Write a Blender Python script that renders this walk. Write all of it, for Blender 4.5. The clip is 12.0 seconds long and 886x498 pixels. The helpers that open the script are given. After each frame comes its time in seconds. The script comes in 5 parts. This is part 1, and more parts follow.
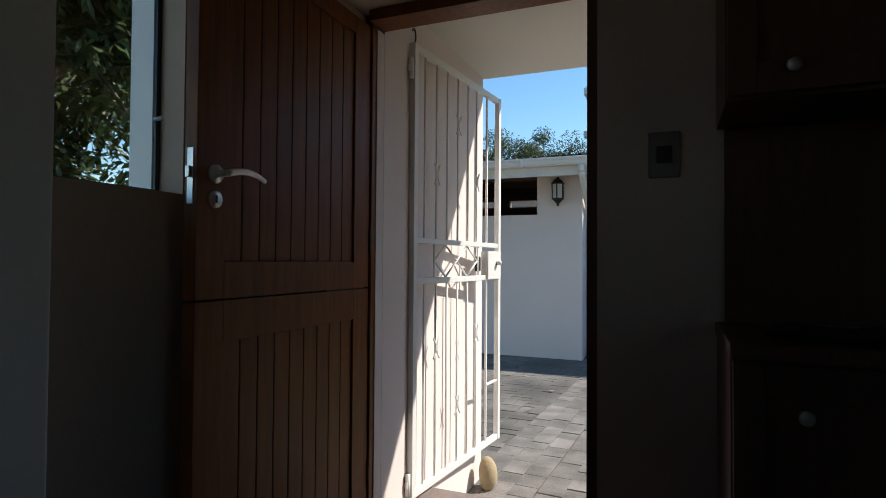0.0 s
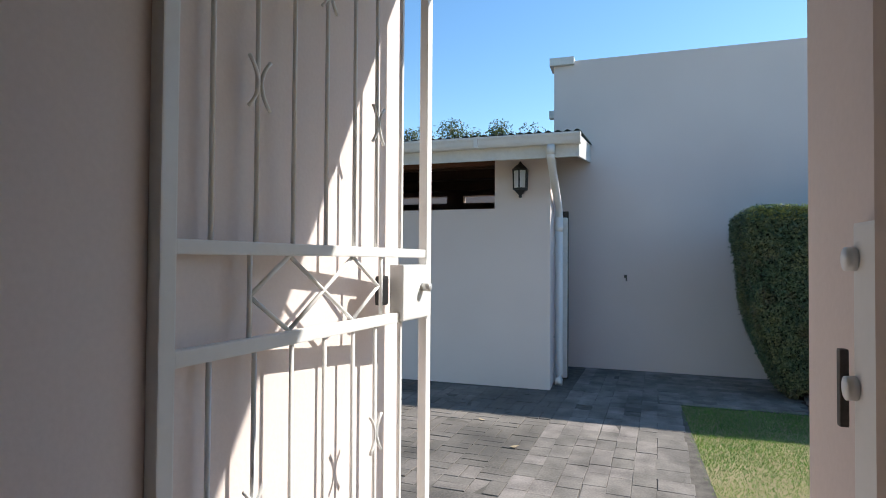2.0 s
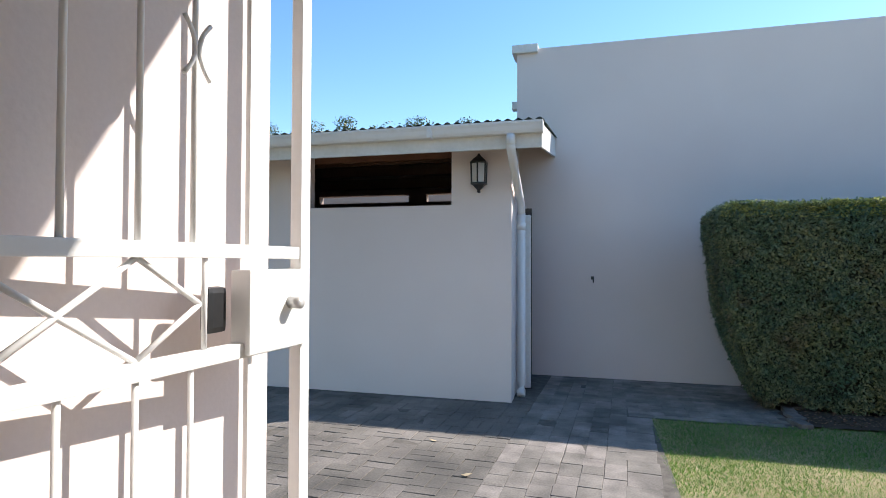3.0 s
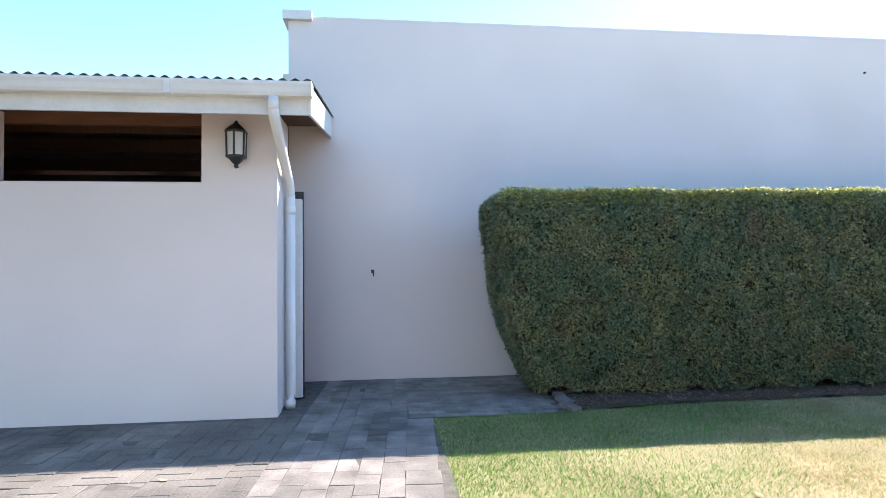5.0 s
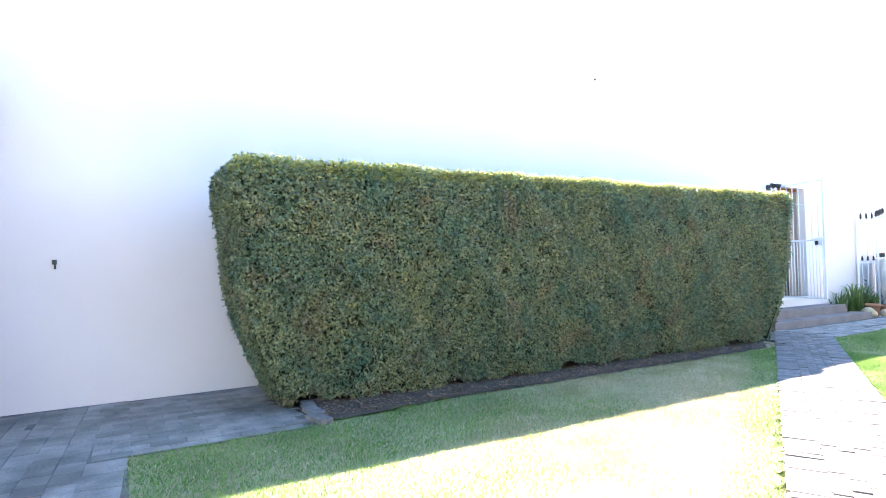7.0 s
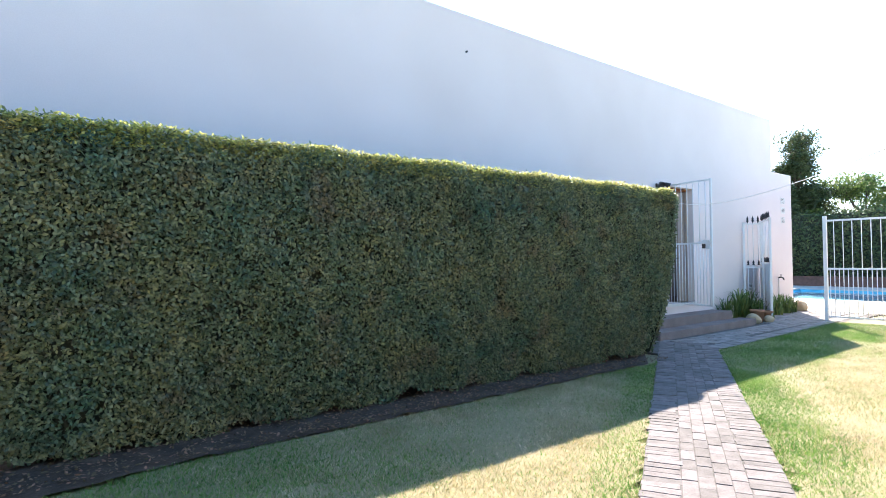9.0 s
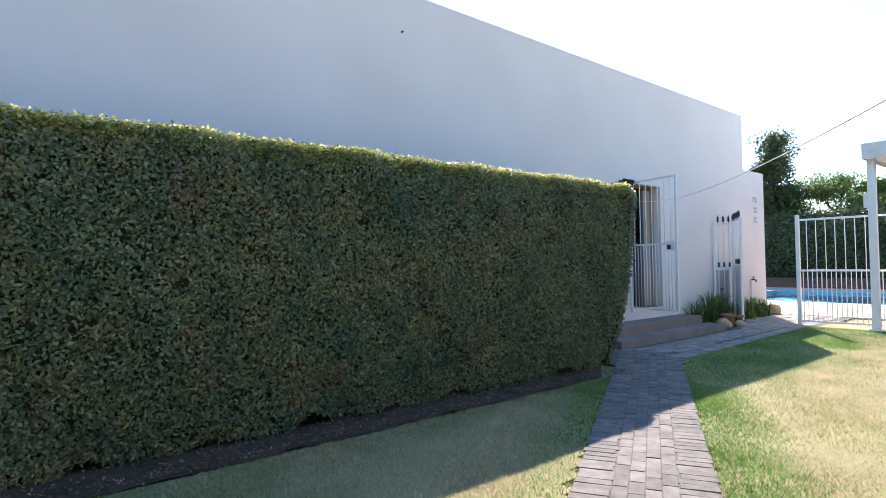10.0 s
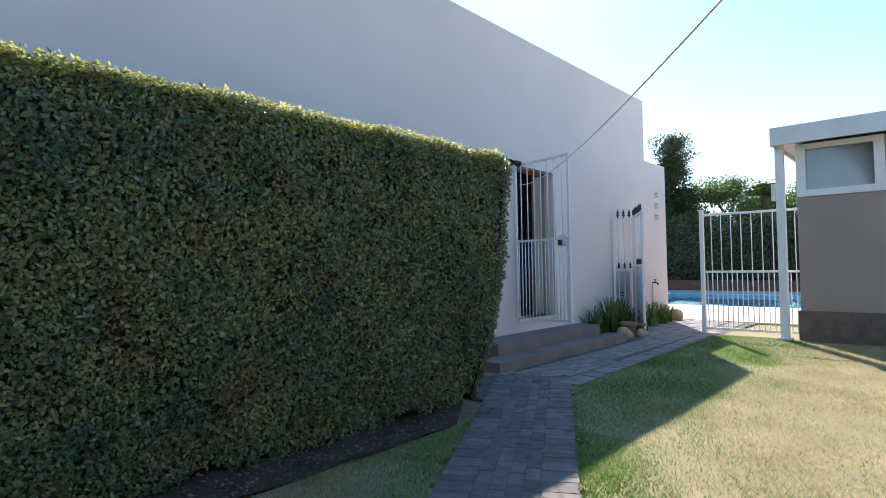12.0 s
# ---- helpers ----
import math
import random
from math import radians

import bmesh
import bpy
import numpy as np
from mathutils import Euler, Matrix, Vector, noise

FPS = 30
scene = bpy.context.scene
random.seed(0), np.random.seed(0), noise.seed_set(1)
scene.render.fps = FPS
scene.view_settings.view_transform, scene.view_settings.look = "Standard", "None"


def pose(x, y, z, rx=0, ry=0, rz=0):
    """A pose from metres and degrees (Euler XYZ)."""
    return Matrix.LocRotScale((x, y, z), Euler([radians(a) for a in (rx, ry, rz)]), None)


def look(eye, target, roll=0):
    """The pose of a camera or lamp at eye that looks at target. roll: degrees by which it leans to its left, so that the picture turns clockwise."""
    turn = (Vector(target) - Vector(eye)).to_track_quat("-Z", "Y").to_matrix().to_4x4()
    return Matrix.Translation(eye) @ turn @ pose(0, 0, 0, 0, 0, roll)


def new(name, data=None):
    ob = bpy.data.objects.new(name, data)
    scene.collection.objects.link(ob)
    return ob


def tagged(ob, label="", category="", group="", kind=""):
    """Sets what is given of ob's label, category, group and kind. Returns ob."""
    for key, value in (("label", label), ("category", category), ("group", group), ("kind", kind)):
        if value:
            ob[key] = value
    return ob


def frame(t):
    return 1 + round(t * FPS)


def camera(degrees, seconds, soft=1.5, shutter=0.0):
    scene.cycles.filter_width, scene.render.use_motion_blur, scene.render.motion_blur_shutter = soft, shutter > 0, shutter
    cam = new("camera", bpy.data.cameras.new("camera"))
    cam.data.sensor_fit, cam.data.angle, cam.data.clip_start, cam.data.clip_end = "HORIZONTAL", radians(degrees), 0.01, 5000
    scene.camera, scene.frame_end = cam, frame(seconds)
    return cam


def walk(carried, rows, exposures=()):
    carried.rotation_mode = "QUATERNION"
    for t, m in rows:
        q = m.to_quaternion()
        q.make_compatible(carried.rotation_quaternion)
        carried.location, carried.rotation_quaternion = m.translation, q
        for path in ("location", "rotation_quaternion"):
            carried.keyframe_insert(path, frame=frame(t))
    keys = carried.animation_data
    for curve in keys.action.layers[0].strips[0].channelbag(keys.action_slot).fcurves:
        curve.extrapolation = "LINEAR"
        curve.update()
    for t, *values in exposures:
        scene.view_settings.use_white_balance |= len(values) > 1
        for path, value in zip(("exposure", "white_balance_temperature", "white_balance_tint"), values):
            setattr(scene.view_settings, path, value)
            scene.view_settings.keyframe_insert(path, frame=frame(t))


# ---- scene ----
cam = camera(76.8, 12.0, soft=0.9)
PATH = [
    (0, (0.057, -0.125, 1.402), (-0.706, 1.724, 1.444), 0.4),
    (0.5, (-0.078, 0.325, 1.425), (-0.801, 2.19, 1.465), 0.9),
    (1, (-0.167, 0.753, 1.433), (-0.847, 2.634, 1.473), 0.5),
    (1.5, (-0.245, 1.122, 1.45), (-0.895, 3.013, 1.489), 0.5),
    (2, (-0.336, 1.509, 1.478), (-0.953, 3.411, 1.517), 0.4),
    (2.5, (-0.356, 1.866, 1.476), (-0.932, 3.781, 1.518), 0.4),
    (3, (-0.318, 2.115, 1.481), (-0.835, 4.046, 1.524), 0.2),
    (3.2, (-0.309, 2.225, 1.471), (-0.785, 4.167, 1.517), 0.3),
    (4.8, (-0.212, 2.804, 1.349), (-0.073, 4.798, 1.411), -0.7),
    (5, (-0.225, 2.858, 1.324), (-0.003, 4.845, 1.385), -0.6),
    (5.5, (-0.212, 3.04, 1.266), (0.241, 4.987, 1.323), -0.8),
    (6, (-0.157, 3.238, 1.234), (0.495, 5.128, 1.284), -1.0),
    (6.5, (-0.043, 3.438, 1.196), (0.814, 5.245, 1.257), -1.0),
    (7, (0.2, 3.649, 1.181), (1.193, 5.384, 1.236), -1.2),
    (7.5, (0.454, 3.933, 1.173), (1.569, 5.592, 1.215), -0.7),
    (7.7, (0.563, 3.961, 1.157), (1.707, 5.6, 1.202), -0.7),
    (9.3, (1.92, 4.307, 1.207), (3.158, 5.877, 1.255), -0.6),
    (9.5, (2.078, 4.327, 1.207), (3.323, 5.892, 1.259), -0.7),
    (10, (2.543, 4.457, 1.202), (3.815, 6.0, 1.257), -0.8),
    (10.5, (3.0, 4.606, 1.212), (4.311, 6.115, 1.266), -0.8),
    (11, (3.466, 4.82, 1.199), (4.826, 6.286, 1.256), -0.8),
    (11.5, (3.954, 5.037, 1.185), (5.388, 6.43, 1.239), -0.8),
    (12, (4.461, 5.287, 1.136), (5.949, 6.621, 1.202), -0.9),
]
EXPOSURES = [(0, 0.75, 6500, 10), (1.0, 0.65, 6500, 10), (2.0, 0.92, 6500, 12), (3.2, 1.25, 6550, 15), (4.8, 2.0, 6650, 18), (5.5, 2.3, 6650, 18), (6.5, 2.85, 6850, 21), (7.5, 3.6, 6650, 18), (9.3, 1.95, 6650, 17), (10.5, 1.66, 6650, 17), (12, 1.3, 6600, 17)]
walk(cam, [(t, look(eye, target, roll)) for t, eye, target, roll in PATH], EXPOSURES)

# ---- world and sun ----
SUN_DIR = Vector((0.955, 0.636, 1.0)).normalized()
world = bpy.data.worlds.new("sky")
scene.world = world
world.use_nodes = True
wn = world.node_tree.nodes
sky = wn.new("ShaderNodeTexSky")
sky.sky_type = "NISHITA"
sky.sun_disc = False
sky.sun_elevation = math.asin(SUN_DIR.z)
sky.sun_rotation = math.atan2(SUN_DIR.x, SUN_DIR.y)
sky.air_density, sky.dust_density, sky.ozone_density = 1.0, 0.2, 1.8
wn["Background"].inputs["Strength"].default_value = 0.12
deep = wn.new("ShaderNodeHueSaturation")
deep.inputs["Saturation"].default_value = 1.2
deep.inputs["Hue"].default_value = 0.494
world.node_tree.links.new(sky.outputs[0], deep.inputs["Color"])
world.node_tree.links.new(deep.outputs[0], wn["Background"].inputs["Color"])
sun_data = bpy.data.lights.new("sun", "SUN")
sun_data.energy, sun_data.angle, sun_data.color = 3.6, radians(0.53), (1.0, 0.95, 0.86)
sun = new("sun", sun_data)
sun.matrix_world = look(SUN_DIR * 30, (0, 0, 0))


# ---- materials ----
def mat(name, c1, c2, rough=0.7, scale=6.0, fine=60.0, bump=0.15, dist=0.004, metal=0.0, vary=0.0, spec=0.5, stretch=(1, 1, 1), island=0.0, translucent=0.0, patch=None):
    """A surface of two mixed colours with coarse patches, fine grain and relief."""
    m = bpy.data.materials.new(name)
    m.use_nodes = True
    nt = m.node_tree
    n, k = nt.nodes, nt.links
    p = n["Principled BSDF"]
    tc = n.new("ShaderNodeTexCoord")
    mp = n.new("ShaderNodeMapping")
    mp.inputs["Scale"].default_value = stretch
    geo = n.new("ShaderNodeNewGeometry")
    k.new(geo.outputs["Position"], mp.inputs["Vector"])
    a = n.new("ShaderNodeTexNoise")
    a.inputs["Scale"].default_value, a.inputs["Detail"].default_value = scale, 5
    b = n.new("ShaderNodeTexNoise")
    b.inputs["Scale"].default_value, b.inputs["Detail"].default_value = fine, 4
    k.new(mp.outputs[0], a.inputs["Vector"])
    k.new(mp.outputs[0], b.inputs["Vector"])
    add = n.new("ShaderNodeMath")
    add.operation = "MULTIPLY_ADD"
    add.inputs[1].default_value = 0.65
    k.new(a.outputs["Fac"], add.inputs[0])
    half = n.new("ShaderNodeMath")
    half.operation = "MULTIPLY"
    half.inputs[1].default_value = 0.35
    k.new(b.outputs["Fac"], half.inputs[0])
    k.new(half.outputs[0], add.inputs[2])
    ramp = n.new("ShaderNodeValToRGB")
    ramp.color_ramp.elements[0].position, ramp.color_ramp.elements[1].position = 0.35, 0.65
    ramp.color_ramp.elements[0].color, ramp.color_ramp.elements[1].color = (*c1, 1), (*c2, 1)
    k.new(add.outputs[0], ramp.inputs[0])
    out = ramp.outputs[0]
    if patch:
        tint, size, low, high, amount = patch
        c = n.new("ShaderNodeTexNoise")
        c.inputs["Scale"].default_value, c.inputs["Detail"].default_value = size, 3
        shift = n.new("ShaderNodeVectorMath")
        shift.inputs[1].default_value = (7.3, 2.9, 5.1)
        k.new(mp.outputs[0], shift.inputs[0])
        k.new(shift.outputs[0], c.inputs["Vector"])
        edge = n.new("ShaderNodeMapRange")
        edge.inputs["From Min"].default_value, edge.inputs["From Max"].default_value, edge.inputs["To Max"].default_value = low, high, amount
        k.new(c.outputs["Fac"], edge.inputs["Value"])
        mix = n.new("ShaderNodeMix")
        mix.data_type = "RGBA"
        k.new(edge.outputs[0], mix.inputs[0])
        k.new(out, mix.inputs[6])
        mix.inputs[7].default_value = (*tint, 1)
        out = mix.outputs[2]
    if vary or island:
        src = n.new("ShaderNodeObjectInfo").outputs["Random"] if vary else geo.outputs["Random Per Island"]
        amount = vary or island
        rng = n.new("ShaderNodeMapRange")
        rng.inputs["To Min"].default_value, rng.inputs["To Max"].default_value = 1 - amount, 1 + amount
        k.new(src, rng.inputs["Value"])
        hsv = n.new("ShaderNodeHueSaturation")
        k.new(rng.outputs[0], hsv.inputs["Value"])
        hue = n.new("ShaderNodeMapRange")
        hue.inputs["To Min"].default_value, hue.inputs["To Max"].default_value = 0.5 + 0.06 * amount, 0.5 - 0.06 * amount
        k.new(src, hue.inputs["Value"])
        k.new(hue.outputs[0], hsv.inputs["Hue"])
        k.new(out, hsv.inputs["Color"])
        out = hsv.outputs[0]
    k.new(out, p.inputs["Base Color"])
    p.inputs["Roughness"].default_value, p.inputs["Metallic"].default_value = rough, metal
    p.inputs["Specular IOR Level"].default_value = spec
    if bump:
        bp = n.new("ShaderNodeBump")
        bp.inputs["Strength"].default_value, bp.inputs["Distance"].default_value = bump, dist
        k.new(add.outputs[0], bp.inputs["Height"])
        k.new(bp.outputs[0], p.inputs["Normal"])
    if translucent:
        tr = n.new("ShaderNodeBsdfTranslucent")
        k.new(out, tr.inputs["Color"])
        mx = n.new("ShaderNodeMixShader")
        mx.inputs[0].default_value = translucent
        k.new(p.outputs[0], mx.inputs[1])
        k.new(tr.outputs[0], mx.inputs[2])
        k.new(mx.outputs[0], n["Material Output"].inputs["Surface"])
    return m


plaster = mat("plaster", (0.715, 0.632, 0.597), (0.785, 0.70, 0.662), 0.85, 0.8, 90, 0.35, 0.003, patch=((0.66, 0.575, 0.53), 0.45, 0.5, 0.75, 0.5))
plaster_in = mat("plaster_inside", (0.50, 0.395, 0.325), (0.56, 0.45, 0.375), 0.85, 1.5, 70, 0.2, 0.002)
brown_paint = mat("brown_wall_paint", (0.33, 0.265, 0.225), (0.38, 0.305, 0.255), 0.85, 1.0, 80, 0.3, 0.003)
plinth_stone = mat("plinth_stone", (0.12, 0.085, 0.065), (0.2, 0.15, 0.12), 0.9, 5, 40, 0.5, 0.01)
white_paint = mat("white_gloss_paint", (0.76, 0.76, 0.74), (0.82, 0.82, 0.80), 0.4, 3, 40, 0.1, 0.002)
white_pvc = mat("white_plastic", (0.74, 0.73, 0.70), (0.80, 0.79, 0.77), 0.45, 2, 20, 0.05, 0.001)
white_dirty = mat("weathered_white_paint", (0.66, 0.65, 0.61), (0.78, 0.77, 0.74), 0.55, 2.5, 25, 0.15, 0.002)
ceiling_white = mat("soffit_paint", (0.70, 0.68, 0.64), (0.76, 0.74, 0.70), 0.8, 1.2, 60, 0.15, 0.002)
wood = mat("varnished_door_wood", (0.15, 0.047, 0.009), (0.25, 0.085, 0.017), 0.45, 5, 45, 0.15, 0.001, spec=0.3, stretch=(9, 9, 0.7))
dark_wood = mat("dark_stained_wood", (0.075, 0.034, 0.018), (0.125, 0.06, 0.033), 0.5, 5, 45, 0.2, 0.001, stretch=(9, 9, 0.7))
soffit_wood = mat("stained_eave_boards", (0.13, 0.052, 0.025), (0.2, 0.085, 0.04), 0.6, 4, 40, 0.2, 0.002, stretch=(1, 8, 8))
steel = mat("brushed_steel", (0.55, 0.54, 0.52), (0.66, 0.65, 0.63), 0.32, 8, 90, 0.05, 0.0005, metal=1.0)
switch_metal = mat("dull_switch_metal", (0.15, 0.14, 0.13), (0.2, 0.185, 0.17), 0.5, 8, 60, 0.05, 0.0005)
nickel = mat("satin_nickel", (0.62, 0.61, 0.59), (0.72, 0.71, 0.69), 0.35, 8, 90, 0.05, 0.0005, metal=0.35)
black_metal = mat("black_painted_metal", (0.012, 0.012, 0.013), (0.025, 0.025, 0.026), 0.45, 9, 70, 0.15, 0.001)
rust_metal = mat("dull_dark_metal", (0.05, 0.045, 0.04), (0.11, 0.1, 0.09), 0.5, 20, 120, 0.2, 0.001, metal=0.7)
paver = mat("paver_clay", (0.138, 0.125, 0.112), (0.30, 0.271, 0.242), 0.9, 4.5, 70, 0.8, 0.008, vary=0.22, patch=((0.08, 0.074, 0.068), 1.6, 0.54, 0.7, 0.6))
paver_far = mat("paver_clay_far", (0.20, 0.18, 0.165), (0.33, 0.295, 0.265), 0.9, 9, 70, 0.6, 0.006, island=0.2)
paver_drive = mat("stained_drive_paver", (0.09, 0.082, 0.072), (0.25, 0.226, 0.2), 0.9, 1.7, 60, 0.6, 0.006, island=0.16, patch=((0.055, 0.053, 0.05), 0.9, 0.5, 0.68, 0.7))
path_brick = mat("path_brick_clay", (0.125, 0.108, 0.098), (0.222, 0.195, 0.178), 0.9, 12, 80, 0.6, 0.006, vary=0.25)
path_far = mat("path_brick_clay_far", (0.125, 0.108, 0.098), (0.222, 0.195, 0.178), 0.9, 12, 80, 0.6, 0.006, island=0.25)
joint_sand = mat("joint_sand", (0.075, 0.068, 0.058), (0.16, 0.145, 0.125), 0.95, 12, 120, 0.6, 0.006)
soil = mat("bed_soil", (0.055, 0.035, 0.024), (0.12, 0.08, 0.055), 0.95, 7, 60, 1.0, 0.02)
turf = mat("turf_ground", (0.21, 0.185, 0.085), (0.37, 0.31, 0.175), 0.95, 1.3, 40, 0.3, 0.01)
blade_green = mat("grass_blades", (0.37, 0.325, 0.145), (0.73, 0.625, 0.41), 0.7, 2.2, 16, 0.0, island=0.35, translucent=0.42, patch=((0.42, 0.31, 0.18), 2.7, 0.58, 0.72, 0.6))
blade_lush = mat("lush_grass_blades", (0.085, 0.23, 0.035), (0.22, 0.37, 0.085), 0.7, 1.5, 25, 0.0, island=0.35, translucent=0.42)
hedge_leaf = mat("hedge_leaves", (0.075, 0.155, 0.092), (0.215, 0.228, 0.102), 0.38, 2.2, 11, 0.0, island=0.54, translucent=0.3, patch=((0.20, 0.125, 0.07), 3.2, 0.56, 0.72, 0.5))
# young shoots, with the sun on the hedge rim put into their pale colour
hedge_tip = mat("hedge_rim_lit_shoots", (0.40, 0.44, 0.11), (0.64, 0.61, 0.25), 0.6, 1.6, 9, 0.0, island=0.4, translucent=0.5)
# near-black: the shade inside a hedge put into colour, used on stems too
hedge_dark = mat("hedge_inner_shade_and_stems", (0.02, 0.026, 0.014), (0.045, 0.045, 0.026), 0.9, 14, 60, 1.0, 0.03)
tree_leaf = mat("tree_leaves", (0.035, 0.065, 0.018), (0.085, 0.115, 0.04), 0.5, 0.6, 6, 0.0, island=0.4, translucent=0.25)
palm_leaf = mat("palm_leaves", (0.09, 0.16, 0.04), (0.17, 0.25, 0.07), 0.5, 1, 8, 0.0, island=0.35, translucent=0.45)
litter = mat("dry_leaf_litter", (0.14, 0.08, 0.045), (0.28, 0.18, 0.10), 0.8, 5, 30, 0.0, island=0.5)
bark = mat("bark", (0.07, 0.05, 0.035), (0.14, 0.105, 0.08), 0.9, 8, 50, 0.8, 0.02, stretch=(1, 1, 0.3))
roof_tile = mat("green_grey_roof_tile", (0.12, 0.15, 0.13), (0.2, 0.235, 0.205), 0.75, 4, 50, 0.3, 0.004)
floor_tile = mat("floor_tile", (0.30, 0.26, 0.21), (0.36, 0.32, 0.26), 0.35, 3, 40, 0.1, 0.001)
cement = mat("cement_step", (0.18, 0.14, 0.125), (0.27, 0.215, 0.19), 0.9, 3, 60, 0.5, 0.005)
deck = mat("pool_deck_concrete", (0.50, 0.46, 0.40), (0.60, 0.56, 0.50), 0.9, 2, 50, 0.3, 0.004)
pool_tile = mat("pool_blue_tile", (0.05, 0.42, 0.60), (0.08, 0.50, 0.68), 0.4, 3, 30, 0.05, 0.001)
terracotta = mat("terracotta", (0.30, 0.14, 0.08), (0.38, 0.19, 0.11), 0.85, 6, 60, 0.3, 0.003)
sandstone = mat("sandstone", (0.38, 0.29, 0.17), (0.50, 0.40, 0.26), 0.9, 8, 60, 0.7, 0.01)
brick_red = mat("red_brick", (0.11, 0.06, 0.045), (0.18, 0.095, 0.07), 0.9, 8, 60, 0.5, 0.006)
cream_plastic = mat("cream_switch_plastic", (0.55, 0.52, 0.46), (0.6, 0.57, 0.5), 0.4, 5, 40, 0.05, 0.001)
blind_fabric = mat("window_blind", (0.33, 0.36, 0.36), (0.40, 0.43, 0.43), 0.8, 2, 40, 0.1, 0.002)
green_cloth = mat("green_cloth", (0.03, 0.08, 0.02), (0.06, 0.13, 0.03), 0.9, 8, 60, 0.3, 0.004)


def glass_mat(name, tint, rough=0.02):
    m = bpy.data.materials.new(name)
    m.use_nodes = True
    p = m.node_tree.nodes["Principled BSDF"]
    p.inputs["Base Color"].default_value = (*tint, 1)
    p.inputs["Roughness"].default_value = rough
    p.inputs["Transmission Weight"].default_value = 1.0
    p.inputs["IOR"].default_value = 1.45
    return m


glass = glass_mat("clear_glass", (0.95, 0.97, 0.97))
frosted = glass_mat("lamp_glass", (0.92, 0.93, 0.93), 0.4)
frosted.node_tree.nodes["Principled BSDF"].inputs["Transmission Weight"].default_value = 0.35
water = glass_mat("pool_water", (0.75, 0.93, 0.97), 0.03)


# ---- mesh helpers ----
def mesh_of(name, bm, material, smooth=False):
    me = bpy.data.meshes.new(name)
    bm.to_mesh(me)
    bm.free()
    me.materials.append(material)
    if smooth:
        me.shade_smooth()
    return me


def part(name, bm, material, parent=None, label="", smooth=False):
    """One bmesh as one mesh object, under a thing or a part."""
    ob = new(name, mesh_of(name, bm, material, smooth))
    if parent:
        ob.parent = parent
    return tagged(ob, label)


def thing(name, at, label, category, group="", kind="", turn=0.0):
    ob = new(name)
    ob.empty_display_size = 0.1
    ob.matrix_world = pose(*at, 0, 0, turn)
    return tagged(ob, label, category, group, kind)


def struct(name, bm, material, label, category="wall", smooth=False):
    return tagged(part(name, bm, material, None, "", smooth), label, category, "", "structure")


def box(bm, x0, x1, y0, y1, z0, z1, bevel=0.0):
    g = bmesh.ops.create_cube(bm, size=1.0)["verts"]
    for v in g:
        v.co = Vector(((x0 + x1) / 2 + v.co.x * (x1 - x0), (y0 + y1) / 2 + v.co.y * (y1 - y0), (z0 + z1) / 2 + v.co.z * (z1 - z0)))
    if bevel:
        edges = list({e for v in g for e in v.link_edges})
        bmesh.ops.bevel(bm, geom=edges, offset=bevel, segments=2, profile=0.7, affect="EDGES")
    return bm


def boxes(rows, bevel=0.0):
    bm = bmesh.new()
    for r in rows:
        box(bm, *r, bevel=bevel)
    return bm


def one(*r, bevel=0.0):
    return boxes([r], bevel)


def tube(bm, pts, r, seg=10, caps=True, flat=1.0):
    """A round bar along points; r one radius or one for each point."""
    pts = [Vector(p) for p in pts]
    rs = r if isinstance(r, (list, tuple)) else [r] * len(pts)
    rings = []
    up = Vector((0.13, 0.29, 0.95)).normalized()
    for i, p in enumerate(pts):
        a, b = pts[max(i - 1, 0)], pts[min(i + 1, len(pts) - 1)]
        d = (b - a).normalized()
        u = d.cross(up).normalized() if abs(d.dot(up)) < 0.97 else d.cross(Vector((1, 0, 0))).normalized()
        w = d.cross(u)
        rings.append([bm.verts.new(p + (u * math.cos(2 * math.pi * j / seg) + w * flat * math.sin(2 * math.pi * j / seg)) * rs[i]) for j in range(seg)])
    for q0, q1 in zip(rings, rings[1:]):
        for j in range(seg):
            bm.faces.new((q0[j], q0[(j + 1) % seg], q1[(j + 1) % seg], q1[j]))
    if caps:
        bm.faces.new(rings[0][::-1])
        bm.faces.new(rings[-1])
    return bm


def lathe(bm, profile, seg=20, at=(0, 0, 0), phase=0.0):
    rings = []
    for r, z in profile:
        rings.append([bm.verts.new((at[0] + r * math.cos(phase + 2 * math.pi * j / seg), at[1] + r * math.sin(phase + 2 * math.pi * j / seg), at[2] + z)) for j in range(seg)])
    for q0, q1 in zip(rings, rings[1:]):
        for j in range(seg):
            bm.faces.new((q0[j], q0[(j + 1) % seg], q1[(j + 1) % seg], q1[j]))
    bm.faces.new(rings[0][::-1])
    bm.faces.new(rings[-1])
    return bm


def wall_with_holes(x0, x1, z0, z1, holes):
    """Rectangles (x0, x1, z0, z1) that cover a wall round its holes."""
    xs = sorted({x0, x1, *[v for h in holes for v in h[:2]]})
    out = []
    for a, b in zip(xs, xs[1:]):
        cuts = sorted((h[2], h[3]) for h in holes if h[0] <= a and h[1] >= b)
        z = z0
        for c, d in cuts:
            if c > z:
                out.append((a, b, z, c))
            z = d
        if z < z1:
            out.append((a, b, z, z1))
    return out


